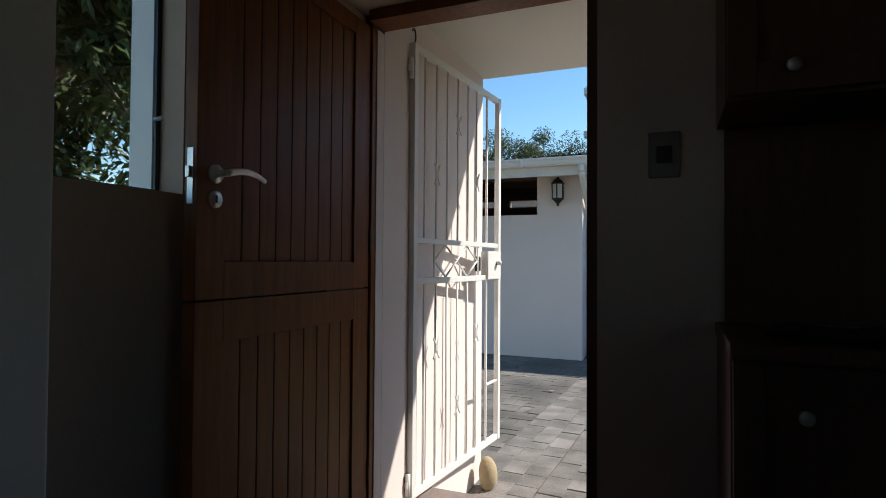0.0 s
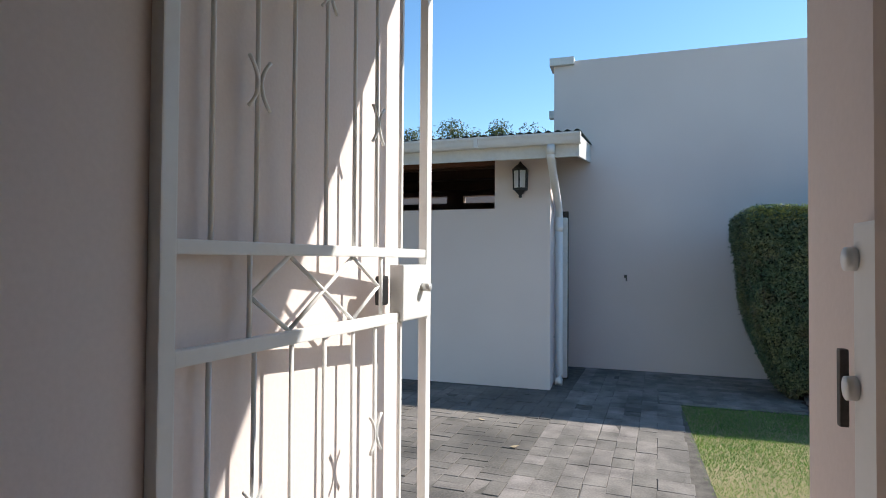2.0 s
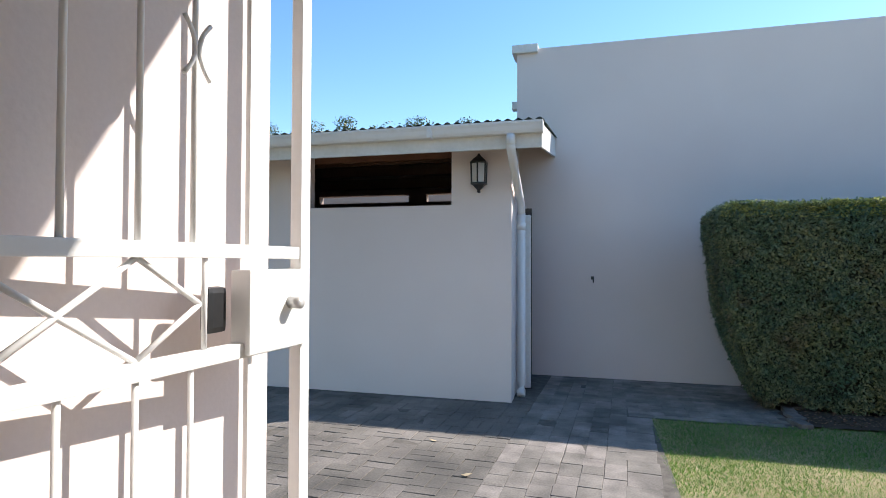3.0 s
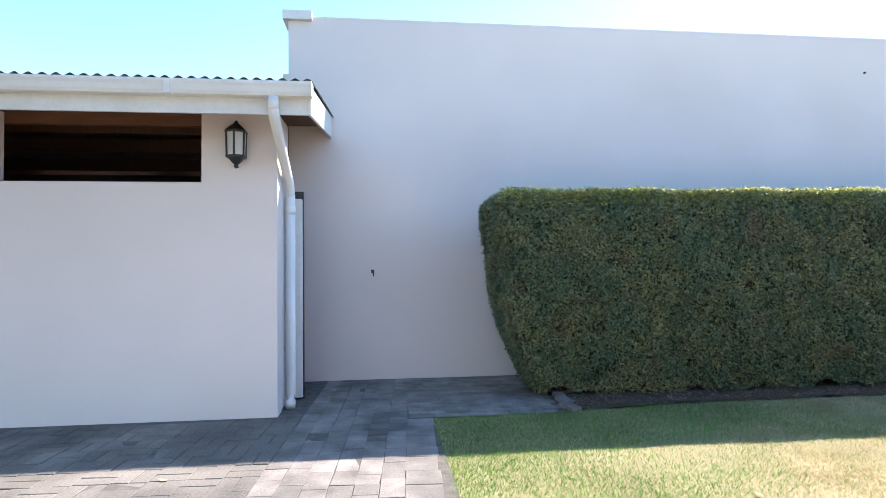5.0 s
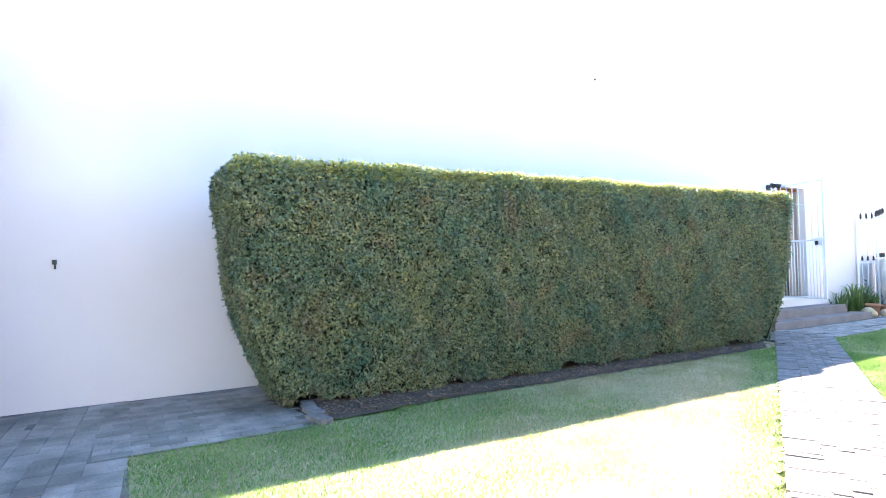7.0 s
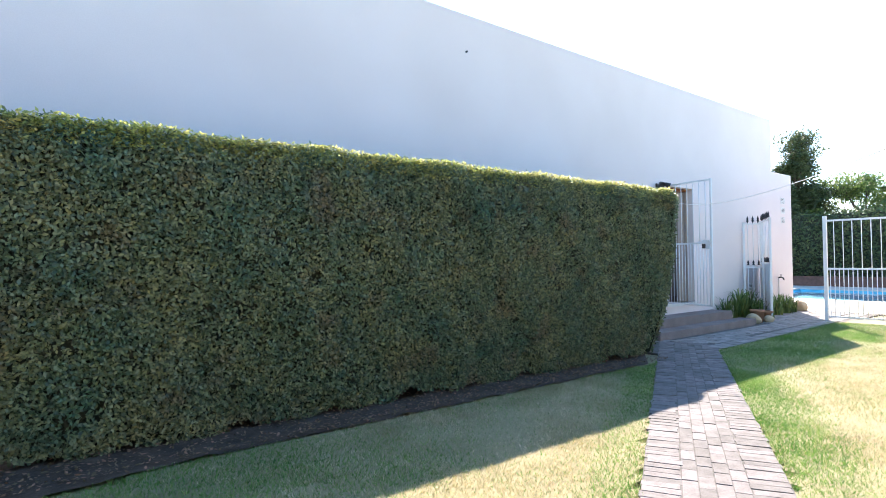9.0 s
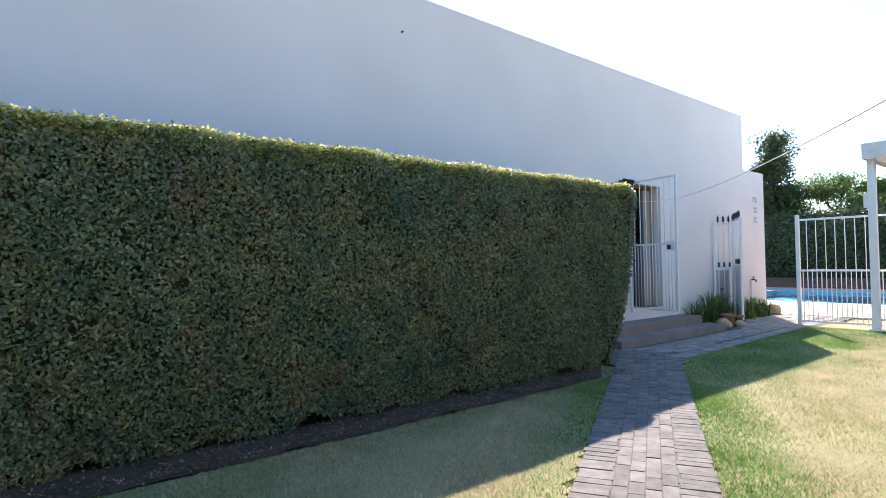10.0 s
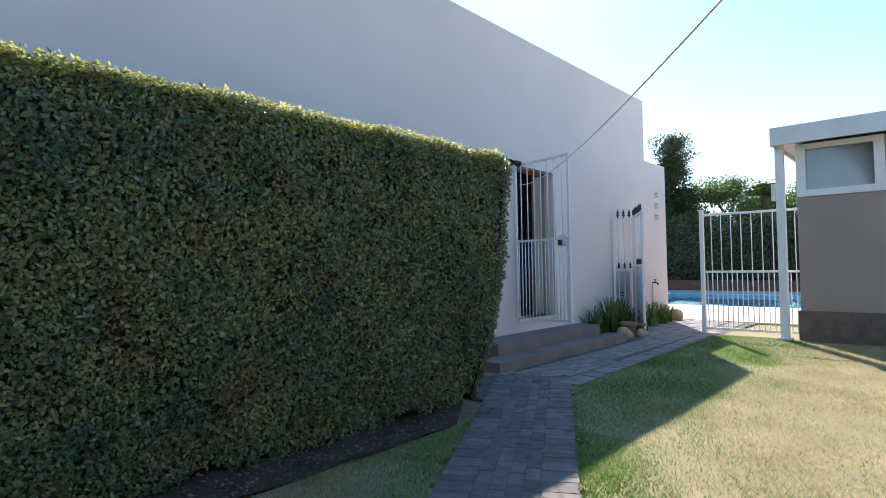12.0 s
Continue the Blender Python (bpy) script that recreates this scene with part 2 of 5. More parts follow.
def quads_mesh(name, verts, material, per=4):
    """Many separate faces of per corners each, from an array of corners."""
    nv = len(verts)
    me = bpy.data.meshes.new(name)
    me.vertices.add(nv)
    me.vertices.foreach_set("co", np.asarray(verts, dtype=np.float32).ravel())
    me.loops.add(nv)
    me.loops.foreach_set("vertex_index", np.arange(nv, dtype=np.int32))
    me.polygons.add(nv // per)
    me.polygons.foreach_set("loop_start", np.arange(0, nv, per, dtype=np.int32))
    me.update(calc_edges=True)
    me.materials.append(material)
    return me


def leaf_quads(points, normals, length, width, rng, spread=0.9, droop=0.0):
    """A pointed leaf (a kite) at each point, turned loosely about the given normals."""
    n = len(points)
    nor = normals + rng.normal(0, spread, (n, 3)) * 0.6
    nor /= np.linalg.norm(nor, axis=1)[:, None] + 1e-9
    d = rng.normal(0, 1, (n, 3)) + normals * 0.5
    d[:, 2] -= droop
    d -= nor * np.sum(d * nor, axis=1)[:, None]
    d /= np.linalg.norm(d, axis=1)[:, None] + 1e-9
    s = np.cross(nor, d)
    ln = (length * rng.uniform(0.7, 1.25, n))[:, None]
    wd = (width * rng.uniform(0.75, 1.2, n))[:, None]
    a = points
    mid = points + d * ln * 0.5 - nor * ln * 0.06
    tip = points + d * ln
    return np.stack([a, mid + s * wd * 0.5, tip, mid - s * wd * 0.5], axis=1).reshape(-1, 3)

# ---- ground ----
HOLE = (20.3, 27.0, 6.0, 13.4)
bm = bmesh.new()
for x0, x1, y0, y1 in wall_with_holes(-300, 300, -300, 300, [HOLE]):
    bm.faces.new([bm.verts.new(p) for p in ((x0, y0, -0.035), (x1, y0, -0.035), (x1, y1, -0.035), (x0, y1, -0.035))])
struct("ground", bm, turf, "dry grassy ground reaching to the horizon", "ground")

PU, PN = Vector((0.866, 0.5, 0)), Vector((-0.5, 0.866, 0))
PATH_N0, PATH_N1 = 2.28, 3.02


def lawn_edge(y):
    """Where the paved walk ends and the lawn begins."""
    return 0.209 - 0.055 * (7.8 - y)


def bare(x, y):
    """True where bricks, soil or steps lie, and no grass grows."""
    n = PN.x * x + PN.y * y
    u = PU.x * x + PU.y * y
    ragged = 0.012 * np.sin(n * 23) * np.sin(u * 17)
    path = (n > PATH_N0 + ragged) & (n < PATH_N1 + ragged) & (u < 12.6)
    bed = (y > 7.82 + 0.13 * np.clip(x - 1.4, 0, 1) + 0.03 * np.sin(x * 7) * np.sin(x * 2.3)) & (x < 8.3)
    return path | (x < lawn_edge(y) + 0.012 * np.sin(y * 9)) | bed | (y > 7.90 + 0.045 * (x - 8.9)) & (x > 8.2)


# ---- the house with the door ----
FLOOR = 0.28
struct("floor", boxes([(-1.33, 2.5, -2.6, 1.64, 0.1, FLOOR), (-1.14, -0.16, 1.64, 2.0, 0.1, FLOOR)]), floor_tile, "beige tiled floor of the entrance room", "floor")
struct("ceiling", one(-1.5, 2.6, -2.7, 2.0, 2.72, 2.82), ceiling_white, "white painted plaster ceiling", "ceiling")
DOOR_HOLE = (-1.14, -0.16, 0.0, 2.43)
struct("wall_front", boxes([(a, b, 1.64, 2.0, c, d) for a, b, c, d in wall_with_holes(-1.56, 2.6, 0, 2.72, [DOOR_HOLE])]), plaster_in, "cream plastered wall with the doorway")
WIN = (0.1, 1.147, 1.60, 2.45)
# unseen opening, added to bring daylight into the room
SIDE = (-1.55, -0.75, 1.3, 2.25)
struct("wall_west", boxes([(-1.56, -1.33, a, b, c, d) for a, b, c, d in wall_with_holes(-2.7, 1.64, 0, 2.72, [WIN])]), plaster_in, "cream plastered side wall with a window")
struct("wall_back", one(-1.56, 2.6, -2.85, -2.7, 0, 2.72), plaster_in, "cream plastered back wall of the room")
struct("wall_east", boxes([(2.5, 2.7, a, b, c, d) for a, b, c, d in wall_with_holes(-2.7, 1.64, 0, 2.72, [SIDE])]), plaster_in, "cream plastered end wall of the room with an added window opening")
struct("wall_porch", boxes([(-1.36, -1.10, 2.0, 3.35, 0, 2.6), (-1.139, -1.10, 1.938, 1.999, FLOOR, 2.38)]), plaster, "cream plastered porch wall beside the doorway")
struct("wall_house", one(-0.07, 9.0, 2.002, 2.487, 0, 2.6), plaster, "cream plastered outer wall of the house")
struct("porch_soffit", one(-1.75, 9.4, 2.003, 3.36, 2.6, 2.68), ceiling_white, "white painted porch soffit", "soffit")
bm = bmesh.new()
# the rear slope stops short so the added end window meets open sky
v = [bm.verts.new(p) for p in ((-1.9, 3.5, 2.69), (9.5, 3.5, 2.69), (9.5, -0.4, 4.0), (-1.9, -0.4, 4.0), (-1.9, -4.0, 2.83), (3.1, -4.0, 2.83), (3.1, -0.4, 4.0))]
bm.faces.new((v[0], v[1], v[2], v[3]))
bm.faces.new((v[3], v[6], v[5], v[4]))
bmesh.ops.solidify(bm, geom=bm.faces[:], thickness=0.06)
struct("house_roof", bm, roof_tile, "grey-green tiled roof of the house", "roof")
struct("porch_step", boxes([(-1.10, -0.07, 2.0, 2.5, 0, 0.255), (-1.10, -0.07, 2.5, 2.78, 0, 0.13)], bevel=0.008), cement, "worn cement porch steps", "step")

# door frame
fr = thing("door_1", (0, 0, 0), "dark wooden door frame round the open entrance", "door frame", "", "structure")
part("frame_jamb", one(-1.139, -1.104, 1.906, 1.936, FLOOR, 2.43, bevel=0.004), wood, fr)
part("frame_jamb", one(-0.20, -0.16, 1.70, 1.85, FLOOR, 2.43, bevel=0.004), dark_wood, fr)
part("frame_head", one(-1.095, -0.16, 1.86, 1.985, 2.385, 2.43, bevel=0.004), wood, fr)


def stable_door():
    """The wooden door, open at a right angle; its face looks along +x."""
    d = thing("stable_door", (-1.135, 1.902, FLOOR), "varnished reddish-brown wooden stable door standing open", "door")
    X0, X1 = -0.022, 0.022
    PL, PR = -0.807, -0.115

    def leaf(name, z0, z1, panel0, panel1):
        rows = [(X0, X1, -0.909, PL, z0, z1), (X0, X1, PR, 0.0, z0, z1), (X0, X1, PL, PR, z0, panel0), (X0, X1, PL, PR, panel1, z1)]
        lf = part(name, boxes(rows, bevel=0.003), wood, d)
        n = 9
        w = (PR - PL) / n
        for i in range(n):
            y = PL + w * i
            part("board", one(X0 + 0.008, X1 - 0.009, y + 0.0022, y + w - 0.0022, panel0, panel1, bevel=0.003), wood, lf)
        part("panel_back", one(X0 + 0.010, X0 + 0.014, PL, PR, panel0, panel1), dark_wood, lf)
        return lf

    up = leaf("upper_leaf", 1.012, 2.10, 1.115, 2.03)
    leaf("lower_leaf", 0.01, 1.006, 0.16, 0.888)
    bm = lathe(bmesh.new(), [(0.001, 0), (0.027, 0), (0.027, 0.006), (0.022, 0.010), (0.011, 0.011), (0.010, 0.045), (0.001, 0.046)], 24)
    bm.transform(pose(X1, -0.846, 1.357, 0, 90, 0))
    h = part("door_handle", bm, steel, up, "brushed steel lever handle", True)
    pts = [(X1 + 0.042, -0.846 + 0.155 * t, 1.357 + 0.02 * math.sin(t * 2.4) - 0.018 * t * t) for t in [i / 12 for i in range(13)]]
    part("lever", tube(bmesh.new(), pts, [0.009 - 0.003 * i / 12 for i in range(13)], 12, flat=1.3), steel, h, "", True)
    bm = lathe(bmesh.new(), [(0.001, 0), (0.025, 0), (0.025, 0.005), (0.021, 0.008), (0.001, 0.008)], 24)
    bm.transform(pose(X1, -0.846, 1.287, 0, 90, 0))
    k = part("key_rose", bm, steel, up, "brushed steel keyhole plate", True)
    part("keyhole", one(X1 + 0.0075, X1 + 0.009, -0.8495, -0.8425, 1.277, 1.298, bevel=0.0005), black_metal, k)
    part("latch_plate", one(-0.010, 0.010, -0.9115, -0.9095, 1.27, 1.42), steel, d, "steel edge plate")
    part("latch_bolt", one(-0.007, 0.007, -0.922, -0.912, 1.34, 1.37, bevel=0.002), steel, d)
    for z in (0.25, 0.8, 1.2, 1.9):
        part("hinge", tube(bmesh.new(), [(X1 + 0.003, 0.004, z - 0.05), (X1 + 0.003, 0.004, z + 0.05)], 0.007), rust_metal, d)
    return d


stable_door()

# window in the side wall
w = thing("window_1", (-1.44, 0, 0), "white painted window beside the door", "window", "", "structure")
F = 0.016
part("window_frame", boxes([(-0.008, 0.012, WIN[0], WIN[0] + F, WIN[2], WIN[3]), (-0.008, 0.012, WIN[1] - F, WIN[1], WIN[2], WIN[3]), (-0.008, 0.012, WIN[0] + F, WIN[1] - F, WIN[2], WIN[2] + F), (-0.008, 0.012, WIN[0] + F, WIN[1] - F, WIN[3] - F, WIN[3])], bevel=0.002), black_metal, w, "thin dark steel window frame")
pane = part("pane", one(-0.003, 0.003, WIN[0] + F, WIN[1] - F, WIN[2] + F, WIN[3] - F), glass, w)
pane.visible_shadow = False
part("window_sill", one(-0.115, -0.01, WIN[0] + 0.002, WIN[1] - 0.002, WIN[2], WIN[2] + 0.012, bevel=0.003), white_paint, w)
part("reveal_lining", one(-0.118, -0.01, WIN[1] - 0.006, WIN[1] - 0.001, WIN[2] + 0.013, WIN[3]), white_paint, w, "white painted outer reveal")
part("stay", tube(bmesh.new(), [(0.02, WIN[1] - 0.03, WIN[2] + 0.23), (0.045, WIN[1] - 0.02, WIN[2] + 0.235)], 0.007, 8), steel, w, "small steel window stay")
# frame of the added, unseen window that brightens the room
w3 = thing("window_3", (2.6, 0, 0), "plain white unseen window added in the end wall to light the room", "window", "", "structure")
part("window_frame", boxes([(-0.02, 0.02, SIDE[0], SIDE[0] + 0.04, SIDE[2], SIDE[3]), (-0.02, 0.02, SIDE[1] - 0.04, SIDE[1], SIDE[2], SIDE[3]), (-0.02, 0.02, SIDE[0] + 0.04, SIDE[1] - 0.04, SIDE[2], SIDE[2] + 0.04), (-0.02, 0.02, SIDE[0] + 0.04, SIDE[1] - 0.04, SIDE[3] - 0.04, SIDE[3])]), white_paint, w3)

# switch, cupboards
sw = thing("light_switch", (0.032, 1.64, 1.718), "satin metal light switch plate on the wall", "switch")
part("switch_plate", one(-0.044, 0.044, -0.008, 0, -0.068, 0.068, bevel=0.004), switch_metal, sw)
part("rocker", one(-0.021, 0.021, -0.012, -0.008, -0.025, 0.025, bevel=0.002), black_metal, sw, "dark switch rocker")


def cupboard(name, x0, x1, y0, y1, z0, z1, doors, material, label, knob_z):
    c = thing(name, (x0, y0, z0), label, "cupboard")
    W, D, H = x1 - x0, y1 - y0, z1 - z0
    part("body", one(0, W, 0.02, D, 0, H, bevel=0.003), material, c)
    for i in range(doors):
        a, b = W * i / doors + 0.004, W * (i + 1) / doors - 0.004
        dr = part("door", boxes([(a, a + 0.06, -0.002, 0.018, 0.01, H - 0.01), (b - 0.06, b, -0.002, 0.018, 0.01, H - 0.01), (a + 0.06, b - 0.06, -0.002, 0.018, 0.01, 0.08), (a + 0.06, b - 0.06, -0.002, 0.018, H - 0.08, H - 0.01), (a + 0.06, b - 0.06, 0.008, 0.018, 0.08, H - 0.08)], bevel=0.002), material, c)
        bm = lathe(bmesh.new(), [(0.001, 0), (0.007, 0), (0.007, 0.012), (0.016, 0.02), (0.014, 0.03), (0.001, 0.033)], 16)
        bm.transform(pose(a + 0.13 if i % 2 == 0 else b - 0.13, -0.002, knob_z, 90, 0, 0))
        part("knob", bm, steel, dr, "round steel knob", True)
    return c


cupboard("base_cupboard", 0.17, 2.4, 1.22, 1.638, FLOOR, 1.20, 4, dark_wood, "dark-stained wooden base cupboard against the wall", 0.81)
tagged(part("worktop", one(0.165, 2.42, 1.18, 1.638, 1.202, 1.235, bevel=0.004), dark_wood), "dark wooden worktop on the base cupboard", "worktop")
struct("back_panel", one(0.19, 2.42, 1.625, 1.638, 1.237, 1.778), dark_wood, "dark wooden panelling over the worktop", "panel")
cupboard("wall_cupboard", 0.17, 2.4, 1.32, 1.638, 1.78, 2.5, 4, dark_wood, "dark-stained wooden wall cupboard", 0.06)
bm = bmesh.new()
rng = np.random.default_rng(5)
gx = [[bm.verts.new((0.25 + 0.05 * i, 1.24 + 0.05 * j, 1.238 + 0.012 + 0.01 * math.sin(i * 1.7 + j) * math.cos(j * 1.3))) for j in range(6)] for i in range(12)]
for i in range(11):
    for j in range(5):
        bm.faces.new((gx[i][j], gx[i + 1][j], gx[i + 1][j + 1], gx[i][j + 1]))
bmesh.ops.solidify(bm, geom=bm.faces[:], thickness=0.012)
tagged(part("cloth", bm, green_cloth, None, "", True), "crumpled green cloth lying on the dark worktop", "cloth")
tc = thing("tall_cupboard", (-1.328, -0.5, FLOOR), "tall white painted cupboard beside the window", "cupboard")
part("body", one(0, 0.335, 0, 1.04, 0, 2.1, bevel=0.004), white_paint, tc)
part("door", one(0.337, 0.357, 0.008, 0.516, 0.02, 2.08, bevel=0.004), white_paint, tc)
part("door", one(0.337, 0.357, 0.524, 1.032, 0.02, 2.08, bevel=0.004), white_paint, tc)


# ---- porch gate ----
def porch_gate():
    g = thing("security_gate", (-1.084, 2.248, 0), "white painted steel security gate swung open against the porch wall", "gate", "", "", math.degrees(math.atan2(1.06, 0.108)))
    L, Z0, Z1 = 1.065, 0.285, 2.435

    def bar(name, s0, s1, z0, z1, d=0.012, parent=g, label=""):
        return part(name, one(s0, s1, -d, d, z0, z1, bevel=0.0035), white_paint, parent, label)

    bar("stile", 0.0, 0.034, Z0, Z1, 0.015)
    bar("stile", L - 0.036, L, Z0, Z1, 0.015)
    bar("rail", 0.034, L - 0.036, Z1 - 0.035, Z1)
    bar("rail", 0.034, L - 0.036, Z0, Z0 + 0.035)
    bar("rail", 0.034, L - 0.036, 1.485, 1.512)
    bar("rail", 0.034, L - 0.036, 1.287, 1.317)
    bar("short_rail", 0.872, L - 0.036, 0.648, 0.660, 0.008)
    ss = (0.121, 0.240, 0.358, 0.482, 0.608, 0.722)
    for s in ss:
        for a, b in ((Z0 + 0.035, 1.287), (1.512, Z1 - 0.035)):
            part("bar", tube(bmesh.new(), [(s, 0, a), (s, 0, b)], 0.0056, 8), white_paint, g, "", True)
    for a, b in ((Z0 + 0.035, 1.287), (1.512, Z1 - 0.035)):
        bar("inner_stile", 0.864, 0.877, a, b, 0.006)
    part("bar", tube(bmesh.new(), [(0.224, 0, 1.317), (0.224, 0, 1.485)], 0.0056, 8), white_paint, g, "", True)
    for p in (((0.228, 1.401), (0.352, 1.485)), ((0.228, 1.401), (0.352, 1.317)), ((0.352, 1.485), (0.61, 1.317)), ((0.352, 1.317), (0.61, 1.485)), ((0.61, 1.485), (0.745, 1.401)), ((0.61, 1.317), (0.745, 1.401))):
        part("lattice_bar", tube(bmesh.new(), [(p[0][0], 0.004, p[0][1]), (p[1][0], 0.004, p[1][1])], 0.0052, 8), white_paint, g, "", True)
    part("bar", tube(bmesh.new(), [(0.752, 0, 1.317), (0.752, 0, 1.485)], 0.0056, 8), white_paint, g, "", True)
    for s, z in ((0.24, 1.84), (0.482, 2.145), (0.722, 1.862), (0.24, 0.96), (0.482, 0.625), (0.722, 0.985)):
        for sg in (-1, 1):
            pts = [(s + sg * (0.005 + 0.026 * t * t), -0.006, z + 0.052 * t) for t in [-1 + i / 5 for i in range(11)]]
            part("scroll", tube(bmesh.new(), pts, 0.0045, 6), white_paint, g, "", True)
    lk = part("lock_box", one(0.845, 1.042, -0.026, 0.022, 1.292, 1.462, bevel=0.004), white_paint, g, "white painted lock box")
    part("lock_barrel", tube(bmesh.new(), [(0.975, -0.026, 1.39), (0.975, -0.055, 1.39)], 0.014, 16), nickel, lk, "steel key barrel", True)
    part("lock_pull", one(0.775, 0.825, 0.012, 0.035, 1.34, 1.43, bevel=0.012), black_metal, lk, "black lock handle")
    for z in (0.36, 2.31):
        part("hinge", tube(bmesh.new(), [(-0.014, 0, z - 0.05), (-0.014, 0, z + 0.05)], 0.012, 12), white_paint, g, "", True)
        part("hinge_arm", one(-0.03, 0.0, -0.006, 0.006, z - 0.015, z + 0.015), white_paint, g)
    pts = [(0.01 + 0.016 * math.cos(t), 0, 2.47 + 0.03 * math.sin(t) * 1.2) for t in [-1.5 + i * 0.45 for i in range(10)]]
    part("hook", tube(bmesh.new(), pts, 0.004, 8), rust_metal, g, "bent wire hook")
    return g


porch_gate()
ct = thing("gate_catch", (-0.07, 2.222, 1.334), "white painted steel gate catch on the porch wall", "gate catch")
part("catch_plate", one(-0.014, -0.001, -0.06, 0.05, -0.5, 0.19, bevel=0.004), white_paint, ct)
for z in (0.0, 0.148):
    part("bolt", tube(bmesh.new(), [(-0.024, 0.044, z), (-0.014, 0.044, z)], 0.014, 14), white_paint, ct, "", True)
part("latch", one(-0.024, -0.014, 0.062, 0.074, -0.05, 0.042, bevel=0.003), rust_metal, ct, "rusty steel latch")
bm = bmesh.new()
bmesh.ops.create_icosphere(bm, subdivisions=3, radius=0.078)
for q in bm.verts:
    q.co *= 1 + 0.25 * noise.noise(q.co * 9)
    q.co = Vector((q.co.x * 0.75, q.co.y * 0.9, q.co.z * 1.35))
bm.transform(pose(-1.01, 3.2, 0.09))
tagged(part("door_stop_stone", bm, sandstone, None, "", True), "yellowish sandstone block holding the gate open", "stone")

# ---- garage ----
GX, GY = -1.145, 8.0
struct("wall_garage", boxes([(a, b, GY, GY + 0.22, c, d) for a, b, c, d in wall_with_holes(-9.0, GX, -0.03, 2.74, [(-3.56, -1.80, 2.09, 2.74)])]), plaster, "cream plastered garage wall with a long opening under the eaves")
struct("wall_garage_side", one(GX - 0.22, GX - 0.001, GY + 0.221, 8.60, -0.03, 2.74), plaster, "cream plastered return wall of the garage")
struct("wall_garage_back", boxes([(a, b, 14.0, 14.2, c, d) for a, b, c, d in wall_with_holes(-9.0, -1.3, 0, 3.4, [(-6.5, -4.3, 2.80, 2.97), (-3.9, -2.6, 2.80, 2.97)])] + [ (-9.2, -9.0, GY, 14.2, 0, 3.4), (-1.45, -1.292, 9.75, 14.2, 0, 3.3)]), brown_paint, "brown painted inner walls of the garage")
struct("wall_yard", one(-12.0, -1.5, 16.5, 16.7, 0, 3.6), brown_paint, "taupe plastered yard wall behind the garage")
struct("garage_floor", one(-9.0, GX, GY + 0.2, 14.0, -0.03, 0.01), cement, "grey cement garage floor", "floor")
ROOF = lambda y: 2.80 + (y - 7.480) * 0.13
bm = bmesh.new()
cols, per = int((9.2 - 0.75) / 0.0125), 8
rows_y = [7.420 + 0.34 * i for i in range(8)]
prev = None
for k, y in enumerate(rows_y):
    for zz in ((0.0,) if k == 0 else (-0.014, 0.0)):
        row = []
        for i in range(cols + 1):
            x = -9.2 + i * 0.0125
            row.append(bm.verts.new((x, y, ROOF(y) + 0.045 + zz + 0.012 * math.cos(2 * math.pi * i / per))))
        if prev:
            for i in range(cols):
                bm.faces.new((prev[i], prev[i + 1], row[i + 1], row[i]))
        prev = row
ru = thing("garage_roof", (0, 0, 0), "low garage roof of wavy grey-green tiles", "roof", "", "structure")
part("tile_sheet", bm, roof_tile, ru, "", True)
bm = bmesh.new()
ys = (7.530, 9.54)
vv = [bm.verts.new(p) for y in ys for p in ((-9.1, y, ROOF(y) - 0.03), (-0.81, y, ROOF(y) - 0.03), (-0.81, y, ROOF(y) - 0.08), (-9.1, y, ROOF(y) - 0.08))]
for i in range(4):
    bm.faces.new((vv[i], vv[(i + 1) % 4], vv[4 + (i + 1) % 4], vv[4 + i]))
bm.faces.new(vv[:4][::-1])
bm.faces.new(vv[4:])
part("eave_lining", bm, soffit_wood, ru, "reddish-brown stained eave boards")
part("rear_deck", one(-9.2, -1.30, 9.545, 14.2, 3.1, 3.2), soffit_wood, ru)
for y in (8.9, 10.2, 11.6):
    part("beam", one(-9.0, -1.5, y, y + 0.07, ROOF(min(y, 9.4)) - 0.26, ROOF(min(y, 9.4)) - 0.085), dark_wood, ru)
part("lintel_beam", one(-3.7, -1.7, GY + 0.24, GY + 0.31, 2.65, 2.76), soffit_wood, ru, "reddish-brown stained beam over the opening")
fa = thing("fascia", (0, 0, 0), "white painted fascia and barge board of the garage", "fascia", "", "structure")
part("fascia_board", one(-9.1, -0.812, 7.505, 7.530, 2.575, 2.80, bevel=0.003), white_dirty, fa)
bm = bmesh.new()
vv = [bm.verts.new((x, y, z)) for x in (-0.81, -0.785) for y, z in ((7.500, 2.575), (9.54, 2.85), (9.54, 3.10), (7.500, 2.81))]
for q in ((0, 1, 2, 3), (7, 6, 5, 4), (0, 4, 5, 1), (1, 5, 6, 2), (2, 6, 7, 3), (3, 7, 4, 0)):
    bm.faces.new([vv[i] for i in q])
part("barge_board", bm, white_dirty, fa)
gu = thing("gutter", (0, 0, 0), "white plastic rain gutter with moulded front along the eaves", "gutter")
prof = [(7.503, 2.81), (7.503, 2.705), (7.420, 2.705), (7.405, 2.73), (7.395, 2.77), (7.382, 2.795), (7.382, 2.815), (7.392, 2.815), (7.405, 2.775), (7.420, 2.72), (7.493, 2.715), (7.493, 2.81)]
bm = bmesh.new()
r0 = [bm.verts.new((-9.1, y, z)) for y, z in prof]
r1 = [bm.verts.new((-0.772, y, z)) for y, z in prof]
for i in range(len(prof)):
    j = (i + 1) % len(prof)
    bm.faces.new((r0[i], r0[j], r1[j], r1[i]))
part("channel", bm, white_pvc, gu)
